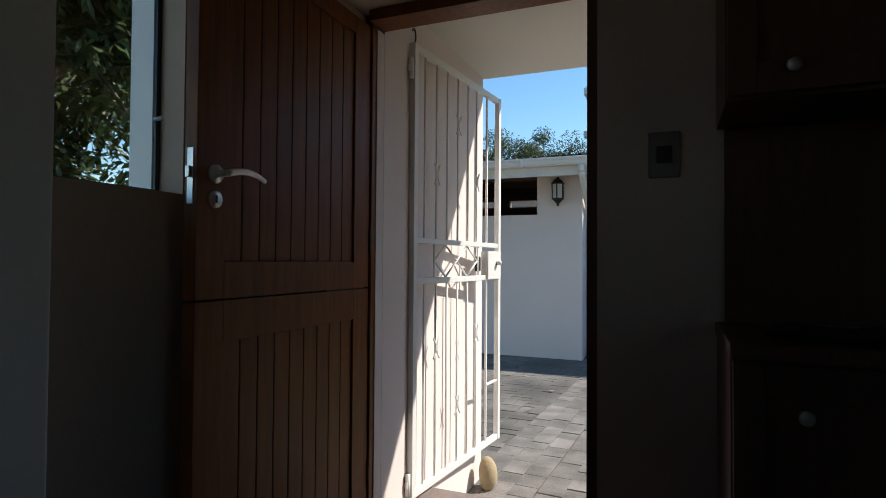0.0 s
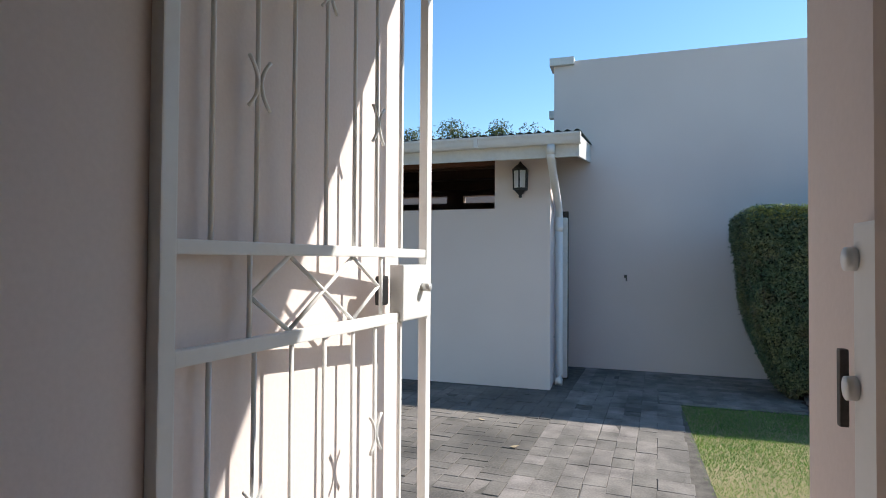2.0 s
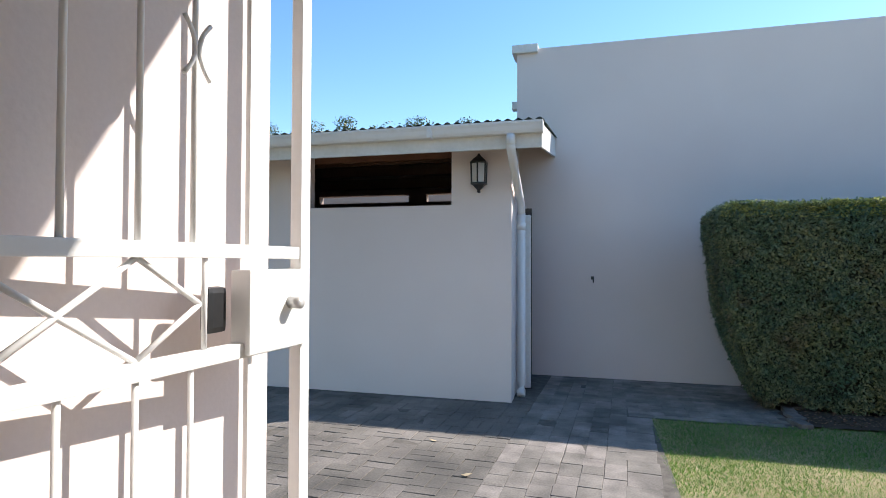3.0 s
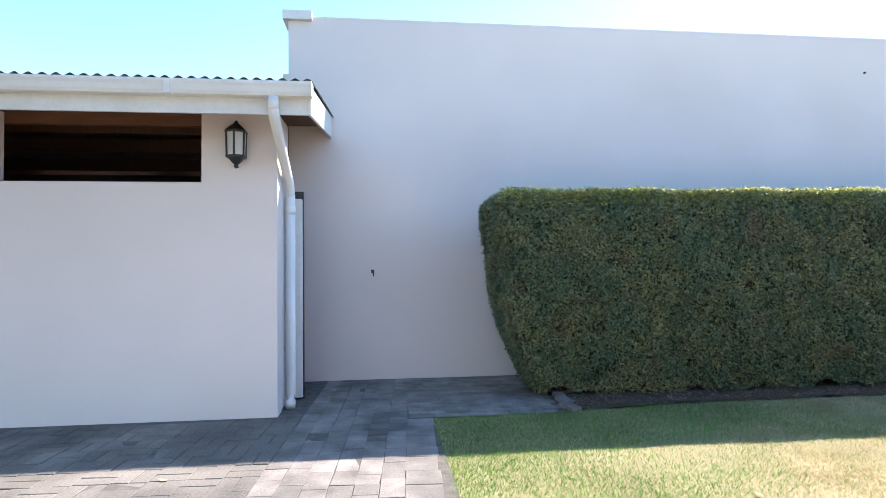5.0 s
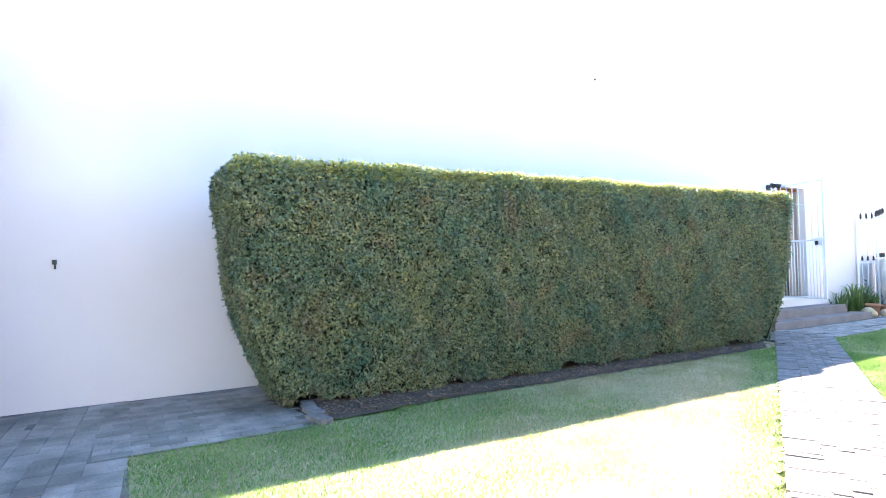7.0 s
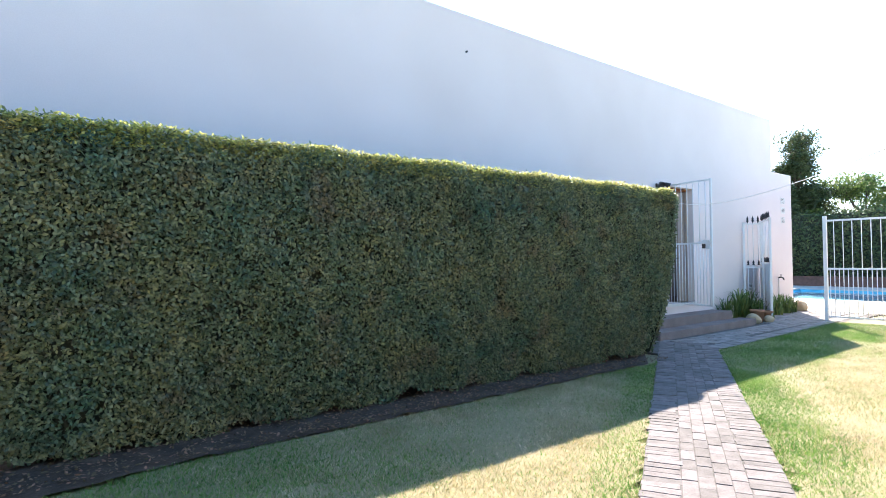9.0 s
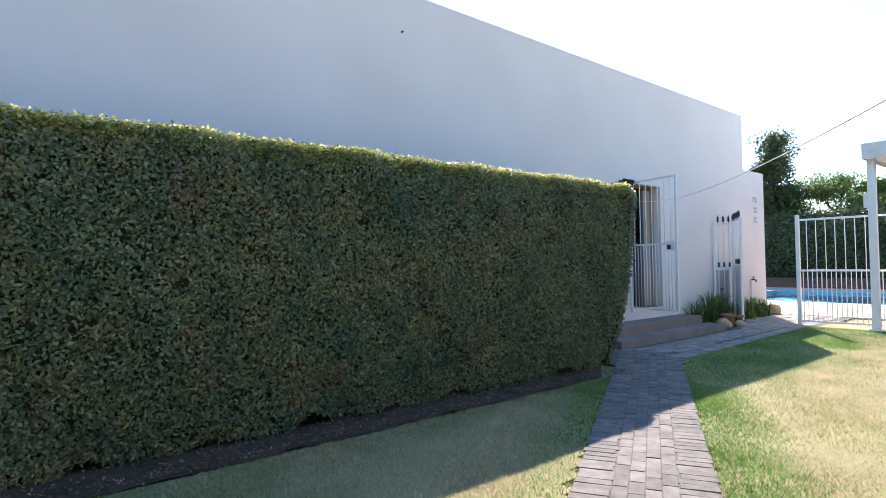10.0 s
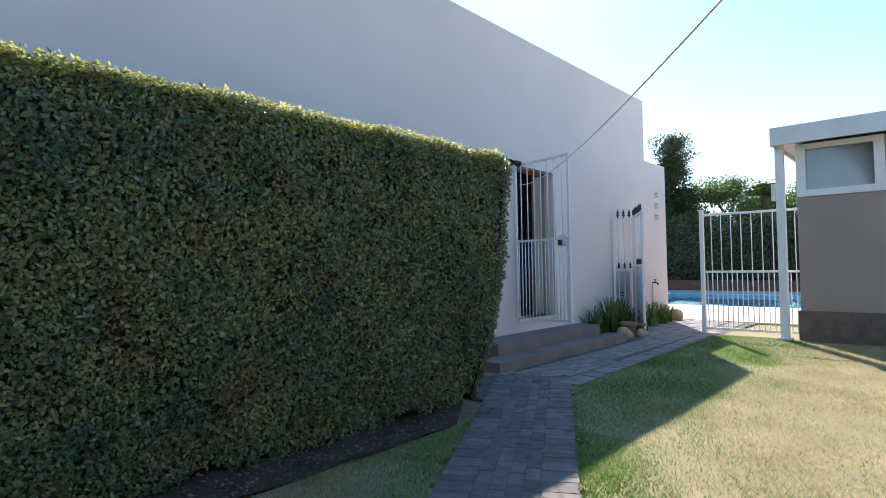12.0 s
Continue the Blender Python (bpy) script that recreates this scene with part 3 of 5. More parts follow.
part("end_cap", one(-0.772, -0.766, 7.380, 7.505, 2.70, 2.818, bevel=0.002), white_pvc, gu)
for x in (-1.9, -3.3, -5.5):
    part("bracket", one(x, x + 0.045, 7.375, 7.505, 2.697, 2.812, bevel=0.003), white_pvc, gu)
dp = thing("downpipe", (0, 0, 0), "white plastic downpipe jogging back to the garage wall corner", "downpipe")
part("outlet", tube(bmesh.new(), [(-1.075, 7.445, 2.70), (-1.075, 7.445, 2.60)], 0.044, 16), white_pvc, dp, "", True)
part("swan_neck", tube(bmesh.new(), [(-1.075, 7.445, 2.63), (-1.075, 7.46, 2.57), (-1.08, 7.70, 2.44), (-1.085, 8.12, 2.22), (-1.085, 8.28, 2.14), (-1.085, 8.34, 2.06), (-1.085, 8.35, 1.98)], 0.044, 16), white_pvc, dp, "", True)
part("pipe", tube(bmesh.new(), [(-1.085, 8.35, 2.02), (-1.085, 8.35, 0.12), (-1.08, 8.33, 0.06), (-1.075, 8.27, 0.02)], 0.046, 16), white_pvc, dp, "", True)
part("socket", tube(bmesh.new(), [(-1.085, 8.35, 1.83), (-1.085, 8.35, 1.91)], 0.051, 16), white_pvc, dp, "", True)
for z in (0.55, 1.55):
    part("pipe_clip", one(-1.145, -1.033, 8.335, 8.365, z, z + 0.03, bevel=0.004), white_pvc, dp)
# side door beside the garage
sd = thing("side_door", (-1.055, 8.62, 0), "white painted side door standing open beside the garage", "door")
part("door_leaf", one(-0.045, 0.045, 0.0, 0.045, 0.02, 2.02, bevel=0.02), white_dirty, sd)
part("door_post", one(-0.06, 0.05, 0.06, 0.115, 0.0, 2.10, bevel=0.004), rust_metal, sd, "dark grey door post")
part("boards", one(-0.3, -0.065, 0.075, 0.11, 0.02, 2.1, bevel=0.004), dark_wood, sd)


def coach_lamp(at):
    """A six-sided black wall lantern: back plate, arm, roof, cage with panes, finial."""
    c = thing("wall_lantern", at, "black six-sided coach lantern with clear panes on the wall", "wall lamp")
    hexa = dict(seg=6, phase=math.pi / 6)
    part("back_plate", one(-0.022, 0.022, -0.012, 0.0, -0.12, 0.09, bevel=0.005), black_metal, c)
    y = -0.085
    part("wall_arm", tube(bmesh.new(), [(0, -0.01, -0.10), (0, -0.05, -0.125)], 0.012, 8), black_metal, c)
    part("roof", lathe(bmesh.new(), [(0.088, 0.10), (0.090, 0.112), (0.055, 0.15), (0.028, 0.172), (0.016, 0.186), (0.010, 0.20), (0.002, 0.205)], at=(0, y, 0), **hexa), black_metal, c)
    part("base", lathe(bmesh.new(), [(0.004, -0.195), (0.02, -0.185), (0.014, -0.165), (0.035, -0.145), (0.06, -0.115), (0.082, -0.105), (0.082, -0.09), (0.06, -0.085)], at=(0, y, 0), **hexa), black_metal, c)
    for i in range(6):
        a = math.pi / 6 + i * math.pi / 3
        x, yy = 0.077 * math.cos(a), y + 0.077 * math.sin(a)
        part("cage_bar", tube(bmesh.new(), [(x * 0.93, y + (yy - y) * 0.93, -0.095), (x, yy, 0.105)], 0.0085, 6), black_metal, c)
        b = a + math.pi / 3
        bm = bmesh.new()
        q = [(0.069 * math.cos(a), y + 0.069 * math.sin(a), -0.09), (0.069 * math.cos(b), y + 0.069 * math.sin(b), -0.09), (0.074 * math.cos(b), y + 0.074 * math.sin(b), 0.104), (0.074 * math.cos(a), y + 0.074 * math.sin(a), 0.104)]
        bm.faces.new([bm.verts.new(p) for p in q])
        bmesh.ops.solidify(bm, geom=bm.faces[:], thickness=0.002)
        pn = part("pane", bm, frosted, c, "clear glass pane")
        pn.visible_shadow = False
    part("bulb", lathe(bmesh.new(), [(0.002, 0.05), (0.018, 0.045), (0.026, 0.02), (0.020, -0.02), (0.013, -0.05), (0.013, -0.085)][::-1], 16, at=(0, y, 0)), white_pvc, c, "white bulb", True)
    return c


coach_lamp((-1.478, GY, 2.405)).scale = (1.14, 1.1, 1.06)

# ---- the long building ----
WY = 9.545
GZ0, GZ1 = 4.305, 4.295
X0, X1, X2 = -1.29, 15.07, 16.12
BD = (10.70, 11.66, 0.43, 2.50)
bm = bmesh.new()
for a, b, c, d in wall_with_holes(X0, X1, -0.03, 4.27, [BD]):
    box(bm, a, b, WY, WY + 0.25, c, d)
vv = [bm.verts.new(p) for p in ((X0, WY, 4.27), (X1, WY, 4.27), (X1, WY, GZ1), (X0, WY, GZ0), (X0, WY + 0.25, 4.27), (X1, WY + 0.25, 4.27), (X1, WY + 0.25, GZ1), (X0, WY + 0.25, GZ0))]
for q in ((0, 1, 2, 3), (5, 4, 7, 6), (3, 2, 6, 7), (1, 5, 6, 2), (4, 0, 3, 7)):
    bm.faces.new([vv[i] for i in q])
struct("wall_long", bm, plaster, "tall cream plastered side wall of the long building")
struct("wall_long_end", one(X1 + 0.002, X2, WY, 14.5, -0.03, 3.14, bevel=0.01), plaster, "lower cream plastered end block of the long building")
struct("wall_long_side", boxes([(X0, X0 + 0.25, WY + 0.252, 14.5, -0.03, 4.30), (X1 - 0.25, X1, WY + 0.252, 14.5, -0.03, 4.26), (X0 + 0.25, X1 - 0.25, 14.3, 14.5, 0, 4.2)]), plaster, "plastered end walls of the long building")
struct("roof_long", one(X0 + 0.02, X1 - 0.02, WY + 0.26, 14.5, 4.10, 4.2), roof_tile, "flat roof of the long building behind its parapet", "roof")
struct("coping", one(X0 - 0.06, X0 + 0.28, WY - 0.06, WY + 0.30, GZ0 - 0.06, GZ0 + 0.05, bevel=0.01), white_dirty, "white coping piece at the end of the parapet", "coping")
struct("inner_room", boxes([(9.5, 13.0, 12.2, 12.3, 0.3, 3.0), (9.4, 9.5, WY + 0.25, 12.3, 0.3, 3.0), (13.0, 13.1, WY + 0.25, 12.3, 0.3, 3.0), (9.4, 13.1, WY + 0.25, 12.3, 3.0, 3.1), (9.4, 13.1, WY + 0.251, 12.3, 0.25, 0.42)]), brown_paint, "dim room behind the back door", "room")
bdr = thing("back_door", (BD[0], WY + 0.12, BD[2]), "taupe back door standing half open in its brown frame", "door")
part("frame_jamb", one(0, 0.05, 0, 0.12, 0, BD[3] - BD[2], bevel=0.004), dark_wood, bdr)
part("frame_jamb", one(0.91, 0.96, 0, 0.12, 0, BD[3] - BD[2], bevel=0.004), brown_paint, bdr)
part("frame_head", one(0.05, 0.91, 0, 0.12, BD[3] - BD[2] - 0.05, BD[3] - BD[2], bevel=0.004), wood, bdr)
lf = part("door_leaf", one(0.70, 0.905, 0.05, 0.09, 0.01, BD[3] - BD[2] - 0.055, bevel=0.004), brown_paint, bdr)
part("sill", one(-0.03, 0.99, -0.16, 0.12, -0.05, 0.0, bevel=0.006), white_dirty, bdr)
struct("back_steps", boxes([(9.7, 12.25, 9.15, WY, -0.03, 0.25), (9.3, 12.5, 8.84, 9.15, -0.03, 0.11)], bevel=0.012), cement, "worn reddish cement steps at the back door", "step")
ge = thing("gutter_stub", (X0, 9.75, 3.6), "short white gutter end on the corner of the long wall", "gutter")
part("channel", one(-0.09, 0.0, -0.06, 0.06, -0.05, 0.06, bevel=0.012), white_dirty, ge)
hk = thing("wall_hook", (-0.32, WY, 1.27), "small rusty iron hook in the plastered wall", "hook")
part("shank", tube(bmesh.new(), [(0, 0, 0), (0, -0.05, 0.0), (0.01, -0.06, -0.01), (0.01, -0.06, -0.06)], 0.008, 8), rust_metal, hk)
part("plate", one(-0.018, 0.018, -0.006, 0, -0.02, 0.02), rust_metal, hk)
tagged(part("wall_stud", lathe(bmesh.new(), [(0.001, 0), (0.014, 0), (0.012, 0.02), (0.001, 0.022)], 10), rust_metal), "small dark stud high on the plastered wall", "stud").matrix_world = pose(6.18, WY, 3.83, 90, 0, 0)


def back_gate():
    g = thing("barred_gate", (10.65, 9.53, 0), "white painted barred steel gate swung open at the back door", "gate", "", "", -102.0)
    L, Z0, ZM, Z1 = 0.94, 0.45, 1.45, 2.49
    for s in (0.0, L - 0.03):
        part("stile", one(s, s + 0.03, -0.015, 0.015, Z0, Z1, bevel=0.003), white_paint, g)
    for z in (Z0, ZM, Z1 - 0.03):
        part("rail", one(0.03, L - 0.03, -0.012, 0.012, z, z + 0.028, bevel=0.003), white_paint, g)
    for i in range(1, 16):
        s = L * i / 16
        part("bar", tube(bmesh.new(), [(s, 0, Z0 + 0.028), (s, 0, ZM)], 0.007, 8), white_paint, g, "", True)
        if i % 2 == 0:
            part("bar", tube(bmesh.new(), [(s, 0, ZM + 0.028), (s, 0, Z1 - 0.03)], 0.007, 8), white_paint, g, "", True)
    lb = part("lock_box", one(0.76, 0.89, -0.02, 0.02, 1.37, 1.51, bevel=0.004), white_paint, g)
    part("padlock", one(0.79, 0.83, -0.06, -0.02, 1.38, 1.45, bevel=0.008), black_metal, lb, "black padlock")
    return g


back_gate()
fl = thing("floodlight", (10.45, WY, 2.46), "small black floodlight on the wall over the hedge", "floodlight")
part("wall_plate", one(-0.05, 0.05, -0.03, 0, -0.05, 0.05, bevel=0.01), black_metal, fl)
for sx in (-0.06, 0.07):
    part("arm", tube(bmesh.new(), [(0, -0.03, 0), (sx * 0.6, -0.08, 0.02), (sx, -0.10, 0.03)], 0.01, 8), black_metal, fl)
    bm = lathe(bmesh.new(), [(0.012, 0), (0.03, 0.02), (0.042, 0.07), (0.048, 0.10), (0.044, 0.10), (0.03, 0.06)], 16)
    bm.transform(pose(sx, -0.09, 0.05, 120, 0, 25 if sx > 0 else -25))
    part("lamp_head", bm, black_metal, fl, "", True)


# ---- gates and fence to the pool ----
def spear(bm, x, y, z, s=1.0):
    lathe(bm, [(0.006 * s, 0), (0.006 * s, 0.02 * s), (0.022 * s, 0.035 * s), (0.010 * s, 0.05 * s), (0.017 * s, 0.065 * s), (0.001, 0.115 * s)], 6, at=(x, y, z))
    return bm


def spiked_panel(name, at, turn, L, label, kick):
    g = thing(name, at, label, "gate", "", "", turn)
    Z0, ZM, Z1 = 0.05, 1.02, 1.93
    for s in (0.0, L - 0.04):
        part("stile", one(s, s + 0.04, -0.02, 0.02, Z0, Z1 + 0.02, bevel=0.004), white_paint, g)
    for z in (Z0, ZM, Z1 - 0.03):
        part("rail", one(0.04, L - 0.04, -0.014, 0.014, z, z + 0.03, bevel=0.003), white_paint, g)
    n = max(4, int(round(L / 0.17)))
    for i in range(1, n):
        s = L * i / n
        part("bar", tube(bmesh.new(), [(s, 0, Z0 + 0.03), (s, 0, ZM)], 0.008, 8), white_paint, g, "", True)
        part("bar", tube(bmesh.new(), [(s, 0, ZM + 0.03), (s, 0, Z1 - 0.03)], 0.008, 8), white_paint, g, "", True)
        part("spear_head", spear(bmesh.new(), s, 0, Z1, 1.35), black_metal, g, "black spear head")
        part("spear_head", spear(bmesh.new(), s, 0, ZM + 0.03, 1.25), black_metal, g, "black spear head")
    if kick:
        part("kick_panel", one(0.04, L - 0.04, -0.004, 0.004, Z0 + 0.03, ZM), white_paint, g, "white sheet steel lower panel")
    return g


spiked_panel("garden_gate", (14.31, 9.49, 0.06), math.degrees(math.atan2(-0.61, -1.04)), 1.2, "white steel garden gate with black spear heads, open", True)
spiked_panel("gate_side_panel", (13.55, 9.52, 0), -56, 0.38, "narrow white steel side panel with black spear heads", False)


def pool_fence():
    f = thing("pool_fence", (14.19, 8.26, 0), "white painted steel pool fence panel", "fence", "", "", -90)
    L = 1.62
    part("post", one(-0.03, 0.03, -0.03, 0.03, -0.03, 2.02, bevel=0.004), white_paint, f)
    for z in (0.06, 0.98, 1.91):
        part("rail", one(0.03, L, -0.014, 0.014, z, z + 0.035, bevel=0.003), white_paint, f)
    n = 11
    for i in range(1, n * 2):
        s = L * i / (2 * n)
        top = 1.91 if i % 2 == 0 else 0.98
        part("bar", tube(bmesh.new(), [(s, 0, 0.09), (s, 0, 0.985)], 0.007, 8), white_paint, f, "", True)
        if i % 2 == 0:
            part("bar", tube(bmesh.new(), [(s, 0, 1.01), (s, 0, top)], 0.007, 8), white_paint, f, "", True)
    return f


pool_fence()

for k, (vx, vz) in enumerate(((15.62, 2.52), (15.62, 2.30), (15.62, 2.08), (13.92, 0.62))):
    vt = thing("wall_vent", (vx, WY, vz), "small pale louvred air vent in the plastered wall", "vent", "wall vents")
    part("vent_frame", boxes([(-0.10, -0.085, -0.012, 0, -0.07, 0.07), (0.085, 0.10, -0.012, 0, -0.07, 0.07), (-0.085, 0.085, -0.012, 0, 0.057, 0.07), (-0.085, 0.085, -0.012, 0, -0.07, -0.057)]), white_dirty, vt)
    for s in range(4):
        part("slat", one(-0.085, 0.085, -0.009, -0.003, -0.05 + s * 0.028, -0.034 + s * 0.028), white_dirty, vt)
    part("backing", one(-0.085, 0.085, -0.002, 0, -0.057, 0.057), rust_metal, vt)
tp = thing("garden_tap", (15.25, WY, 0.0), "old brass garden tap on a pipe against the wall", "tap")
part("pipe", tube(bmesh.new(), [(0, -0.03, 0), (0, -0.03, 0.78)], 0.013, 10), cream_plastic, tp, "", True)
part("spout", tube(bmesh.new(), [(0, -0.03, 0.78), (0, -0.08, 0.79), (0, -0.13, 0.77), (0, -0.135, 0.73)], 0.016, 10), rust_metal, tp, "", True)
part("tap_handle", tube(bmesh.new(), [(-0.05, -0.08, 0.84), (0.05, -0.08, 0.84)], 0.009, 8), rust_metal, tp, "", True)
part("spindle", tube(bmesh.new(), [(0, -0.08, 0.79), (0, -0.08, 0.84)], 0.008, 8), rust_metal, tp, "", True)

# ---- the small building by the pool ----
PX = 14.1
PW = (5.93, 6.79, 2.17, 2.80)
struct("wall_pool_house", boxes([(PX, PX + 0.22, a, b, c, d) for a, b, c, d in wall_with_holes(-2.0, 6.88, 0.42, 2.86, [PW])]), brown_paint, "taupe painted wall of the pool house")
struct("wall_pool_house_end", one(PX + 0.221, 18.0, 6.66, 6.88, 0.42, 2.86), brown_paint, "taupe painted end wall of the pool house")
struct("wall_pool_house_rear", one(17.8, 18.0, -1.8, 6.65, 0.42, 2.86), brown_paint, "taupe painted rear wall of the pool house")
struct("wall_pool_house_far", one(PX + 0.221, 18.0, -2.0, -1.801, 0.42, 2.86), brown_paint, "taupe painted far wall of the pool house")
struct("plinth_pool_house", boxes([(PX - 0.03, 18.0, -2.0, 6.91, -0.15, 0.42)]), plinth_stone, "dark stone plinth of the pool house", "plinth")
pwin = thing("window_2", (PX, 0, 0), "white framed window with a pale blind under the eaves", "window", "", "structure")
part("window_frame", boxes([(-0.03, 0.08, PW[0] - 0.09, PW[0] + 0.03, PW[2] - 0.08, PW[3] + 0.06), (-0.03, 0.08, PW[1] - 0.03, PW[1] + 0.09, PW[2] - 0.08, PW[3] + 0.06), (-0.03, 0.08, PW[0] + 0.03, PW[1] - 0.03, PW[2] - 0.08, PW[2] + 0.02), (-0.03, 0.08, PW[0] + 0.03, PW[1] - 0.03, PW[3] - 0.02, PW[3] + 0.06)], bevel=0.004), white_paint, pwin)
part("pane", one(0.03, 0.036, PW[0] + 0.03, PW[1] - 0.03, PW[2] + 0.02, PW[3] - 0.02), glass, pwin).visible_shadow = False
part("blind", one(0.10, 0.11, PW[0], PW[1], PW[2], PW[3]), blind_fabric, pwin, "pale grey blind")
pr = thing("pool_house_roof", (0, 0, 0), "white flat roof edge of the pool house", "roof", "", "structure")
part("roof_slab", one(PX - 0.33, 18.4, -2.4, 7.11, 2.93, 3.05), white_dirty, pr)
part("fascia_board", one(PX - 0.36, PX - 0.33, -2.4, 7.14, 2.84, 3.10, bevel=0.004), white_dirty, pr)
part("fascia_board", one(PX - 0.33, 18.4, 7.11, 7.14, 2.84, 3.10, bevel=0.004), white_dirty, pr)
part("soffit", one(PX - 0.33, 18.4, -2.4, 7.11, 2.90, 2.928), ceiling_white, pr)
pc = thing("porch_post", (14.0, 7.07, 0), "square white painted porch post", "post")
part("shaft", one(-0.055, 0.055, -0.055, 0.055, 0.03, 2.90, bevel=0.006), white_paint, pc)
part("foot", one(-0.09, 0.09, -0.09, 0.09, -0.03, 0.03, bevel=0.006), white_paint, pc)
part("meter_box", one(-0.07, 0.0, 0.055, 0.11, 2.05, 2.30, bevel=0.005), white_pvc, pc)

# ---- pool ----
struct("pool_deck", boxes([(a, b, c, d, -0.03, 0.004) for a, b, c, d in wall_with_holes(16.3, 30.0, 2.0, 16.0, [(20.5, 26.8, 6.2, 13.2)])]), deck, "pale concrete paving round the pool", "paving")
struct("pool_basin", boxes([(20.3, 20.5, 6.0, 13.4, -1.5, -0.04), (26.8, 27.0, 6.0, 13.4, -1.5, -0.04), (20.5, 26.8, 6.0, 6.2, -1.5, -0.04), (20.5, 26.8, 13.2, 13.4, -1.5, -0.04), (20.5, 26.8, 6.2, 13.2, -1.6, -1.4)]), pool_tile, "blue tiled swimming pool basin", "pool")
bm = bmesh.new()
n = 40
gv = [[bm.verts.new((20.5 + 6.3 * i / n, 6.2 + 7.0 * j / n, -0.09 + 0.012 * noise.noise(Vector((i * 0.55, j * 0.55, 0))))) for j in range(n + 1)] for i in range(n + 1)]
for i in range(n):
    for j in range(n):
        bm.faces.new((gv[i][j], gv[i + 1][j], gv[i + 1][j + 1], gv[i][j + 1]))
pw = struct("water", bm, water, "clear blue pool water", "water", True)
pw.visible_shadow = False
struct("garden_wall", boxes([(29.2, 29.5, -4, 24, 0, 0.42), (14, 29.19, 20.0, 20.3, 0, 0.42)]), brick_red, "low red brick wall behind the pool", "wall")

# ---- hedges ----
def hedge(name, x0, x1, y0, y1, top, taper0, taper1, front_in, count, leaf, rng, label, base=0.12):
    """A clipped hedge: a core coloured with its inner shade and many small leaves over its faces, with uneven planes.
    """
    h = thing(name, ((x0 + x1) / 2, (y0 + y1) / 2, 0), label, "hedge")
    ox, oy = (x0 + x1) / 2, (y0 + y1) / 2

    def shell(u, v, face, depth):
        # u along, v up or across (0..1); returns points and normals in the hedge's frame
        z = np.full_like(u, top)
        if face == "front" or face == "back":
            z = base + (top - base) * v
            k = 1 - v
            a0, a1 = x0 + taper0 * k ** 2.4, x1 - taper1 * k ** 3.0
            x = a0 + (a1 - a0) * u
            z = z + k ** 5 * 0.035 * (np.sin(x * 3.1) * np.sin(x * 1.3 + 2) + 0.8 * np.sin(x * 8.7) + 0.6 * np.sin(x * 17.3))
            inn = front_in * k ** 2 + 0.015 * np.clip((v - 0.93) / 0.07, 0, 1) ** 2
            y = y0 - 0.015 * (x - x0) + inn if face == "front" else y1 - inn
            n = np.stack([0 * u, (-1 if face == "front" else 1) + 0 * u, 0.1 + 0.9 * np.clip((v - 0.93) / 0.07, 0, 1)], 1)
        elif face in ("left", "right"):
            z = base + (top - base) * v
            k = 1 - v
            x = x0 + taper0 * k ** 2.4 + 0 * u if face == "left" else x1 - taper1 * k ** 3.0 + 0 * u
            f = y0 - 0.015 * (x - x0) + front_in * k ** 2
            y = f + (y1 - f) * u
            n = np.stack([(-1 if face == "left" else 1) + 0 * u, 0 * u, 0 * u], 1)
        else:
            x = x0 + 0.03 + (x1 - x0 - 0.06) * u
            f = y0 - 0.015 * (x - x0) + 0.02
            y = f + (y1 - f) * v
            n = np.stack([0 * u, 0 * u, 1 + 0 * u], 1)
        bumpy = (0.018 * np.sin(x * 2.3 + 1.0) * np.sin(z * 2.9 + y * 2) + 0.016 * np.sin(x * 5.1 + z * 4.3) + 0.012 * np.sin(x * 11 + z * 9 + y * 7)) * (0.5 if face == "top" else 0.8)
        p = np.stack([x, y, z], 1)
        # round the upper corners
        for ax, lo, hi in ((0, x0, x1), (1, y0, y1)):
            e = np.minimum(p[:, ax] - lo, hi - p[:, ax])
            drop = np.clip(1 - e / (0.12 if ax else 0.12), 0, 1) ** 2 * (0.015 if ax else 0.02)
            p[:, 2] -= drop * np.clip((p[:, 2] - top + 0.35) / 0.35, 0, 1)
        p[:, 2] += 0.004 * (p[:, 0] - x0 - 3.0) * p[:, 2] / top
        nn = n / np.linalg.norm(n, axis=1)[:, None]
        return p + nn * (bumpy - depth)[:, None], nn

    areas = {"front": (x1 - x0) * top, "left": (y1 - y0) * top, "right": (y1 - y0) * top, "top": (x1 - x0) * (y1 - y0)}
    total = sum(areas.values())
    vs, tips = [], []
    for face, ar in areas.items():
        n = int(count * ar / total)
        u, v = rng.random(n), rng.random(n)
        dep = rng.gamma(1.6, 0.022, n) - 0.02
        if face == "top":
            dep -= 0.03 * (rng.random(n) < 0.15) * rng.random(n) * 2
        p, nn = shell(u, v, face, dep)
        if face == "front":
            # thin places where the dark inside shows
            gap = np.zeros(n, bool)
            for _ in range(70):
                cx, cz, cr = rng.uniform(x0 + 0.4, x1 - 0.2), rng.uniform(0.15, top - 0.2), rng.uniform(0.03, 0.09)
                gap |= (p[:, 0] - cx) ** 2 + (1.3 * (p[:, 2] - cz)) ** 2 < cr ** 2
            stay = ~gap | (rng.random(n) < 0.35)
            p, nn = p[stay], nn[stay]
        vs.append(leaf_quads(p, nn, leaf, leaf * 0.55, rng, 1.1))
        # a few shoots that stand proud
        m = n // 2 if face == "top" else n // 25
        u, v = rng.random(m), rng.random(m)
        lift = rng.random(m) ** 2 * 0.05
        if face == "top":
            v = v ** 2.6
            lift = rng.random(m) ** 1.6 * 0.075
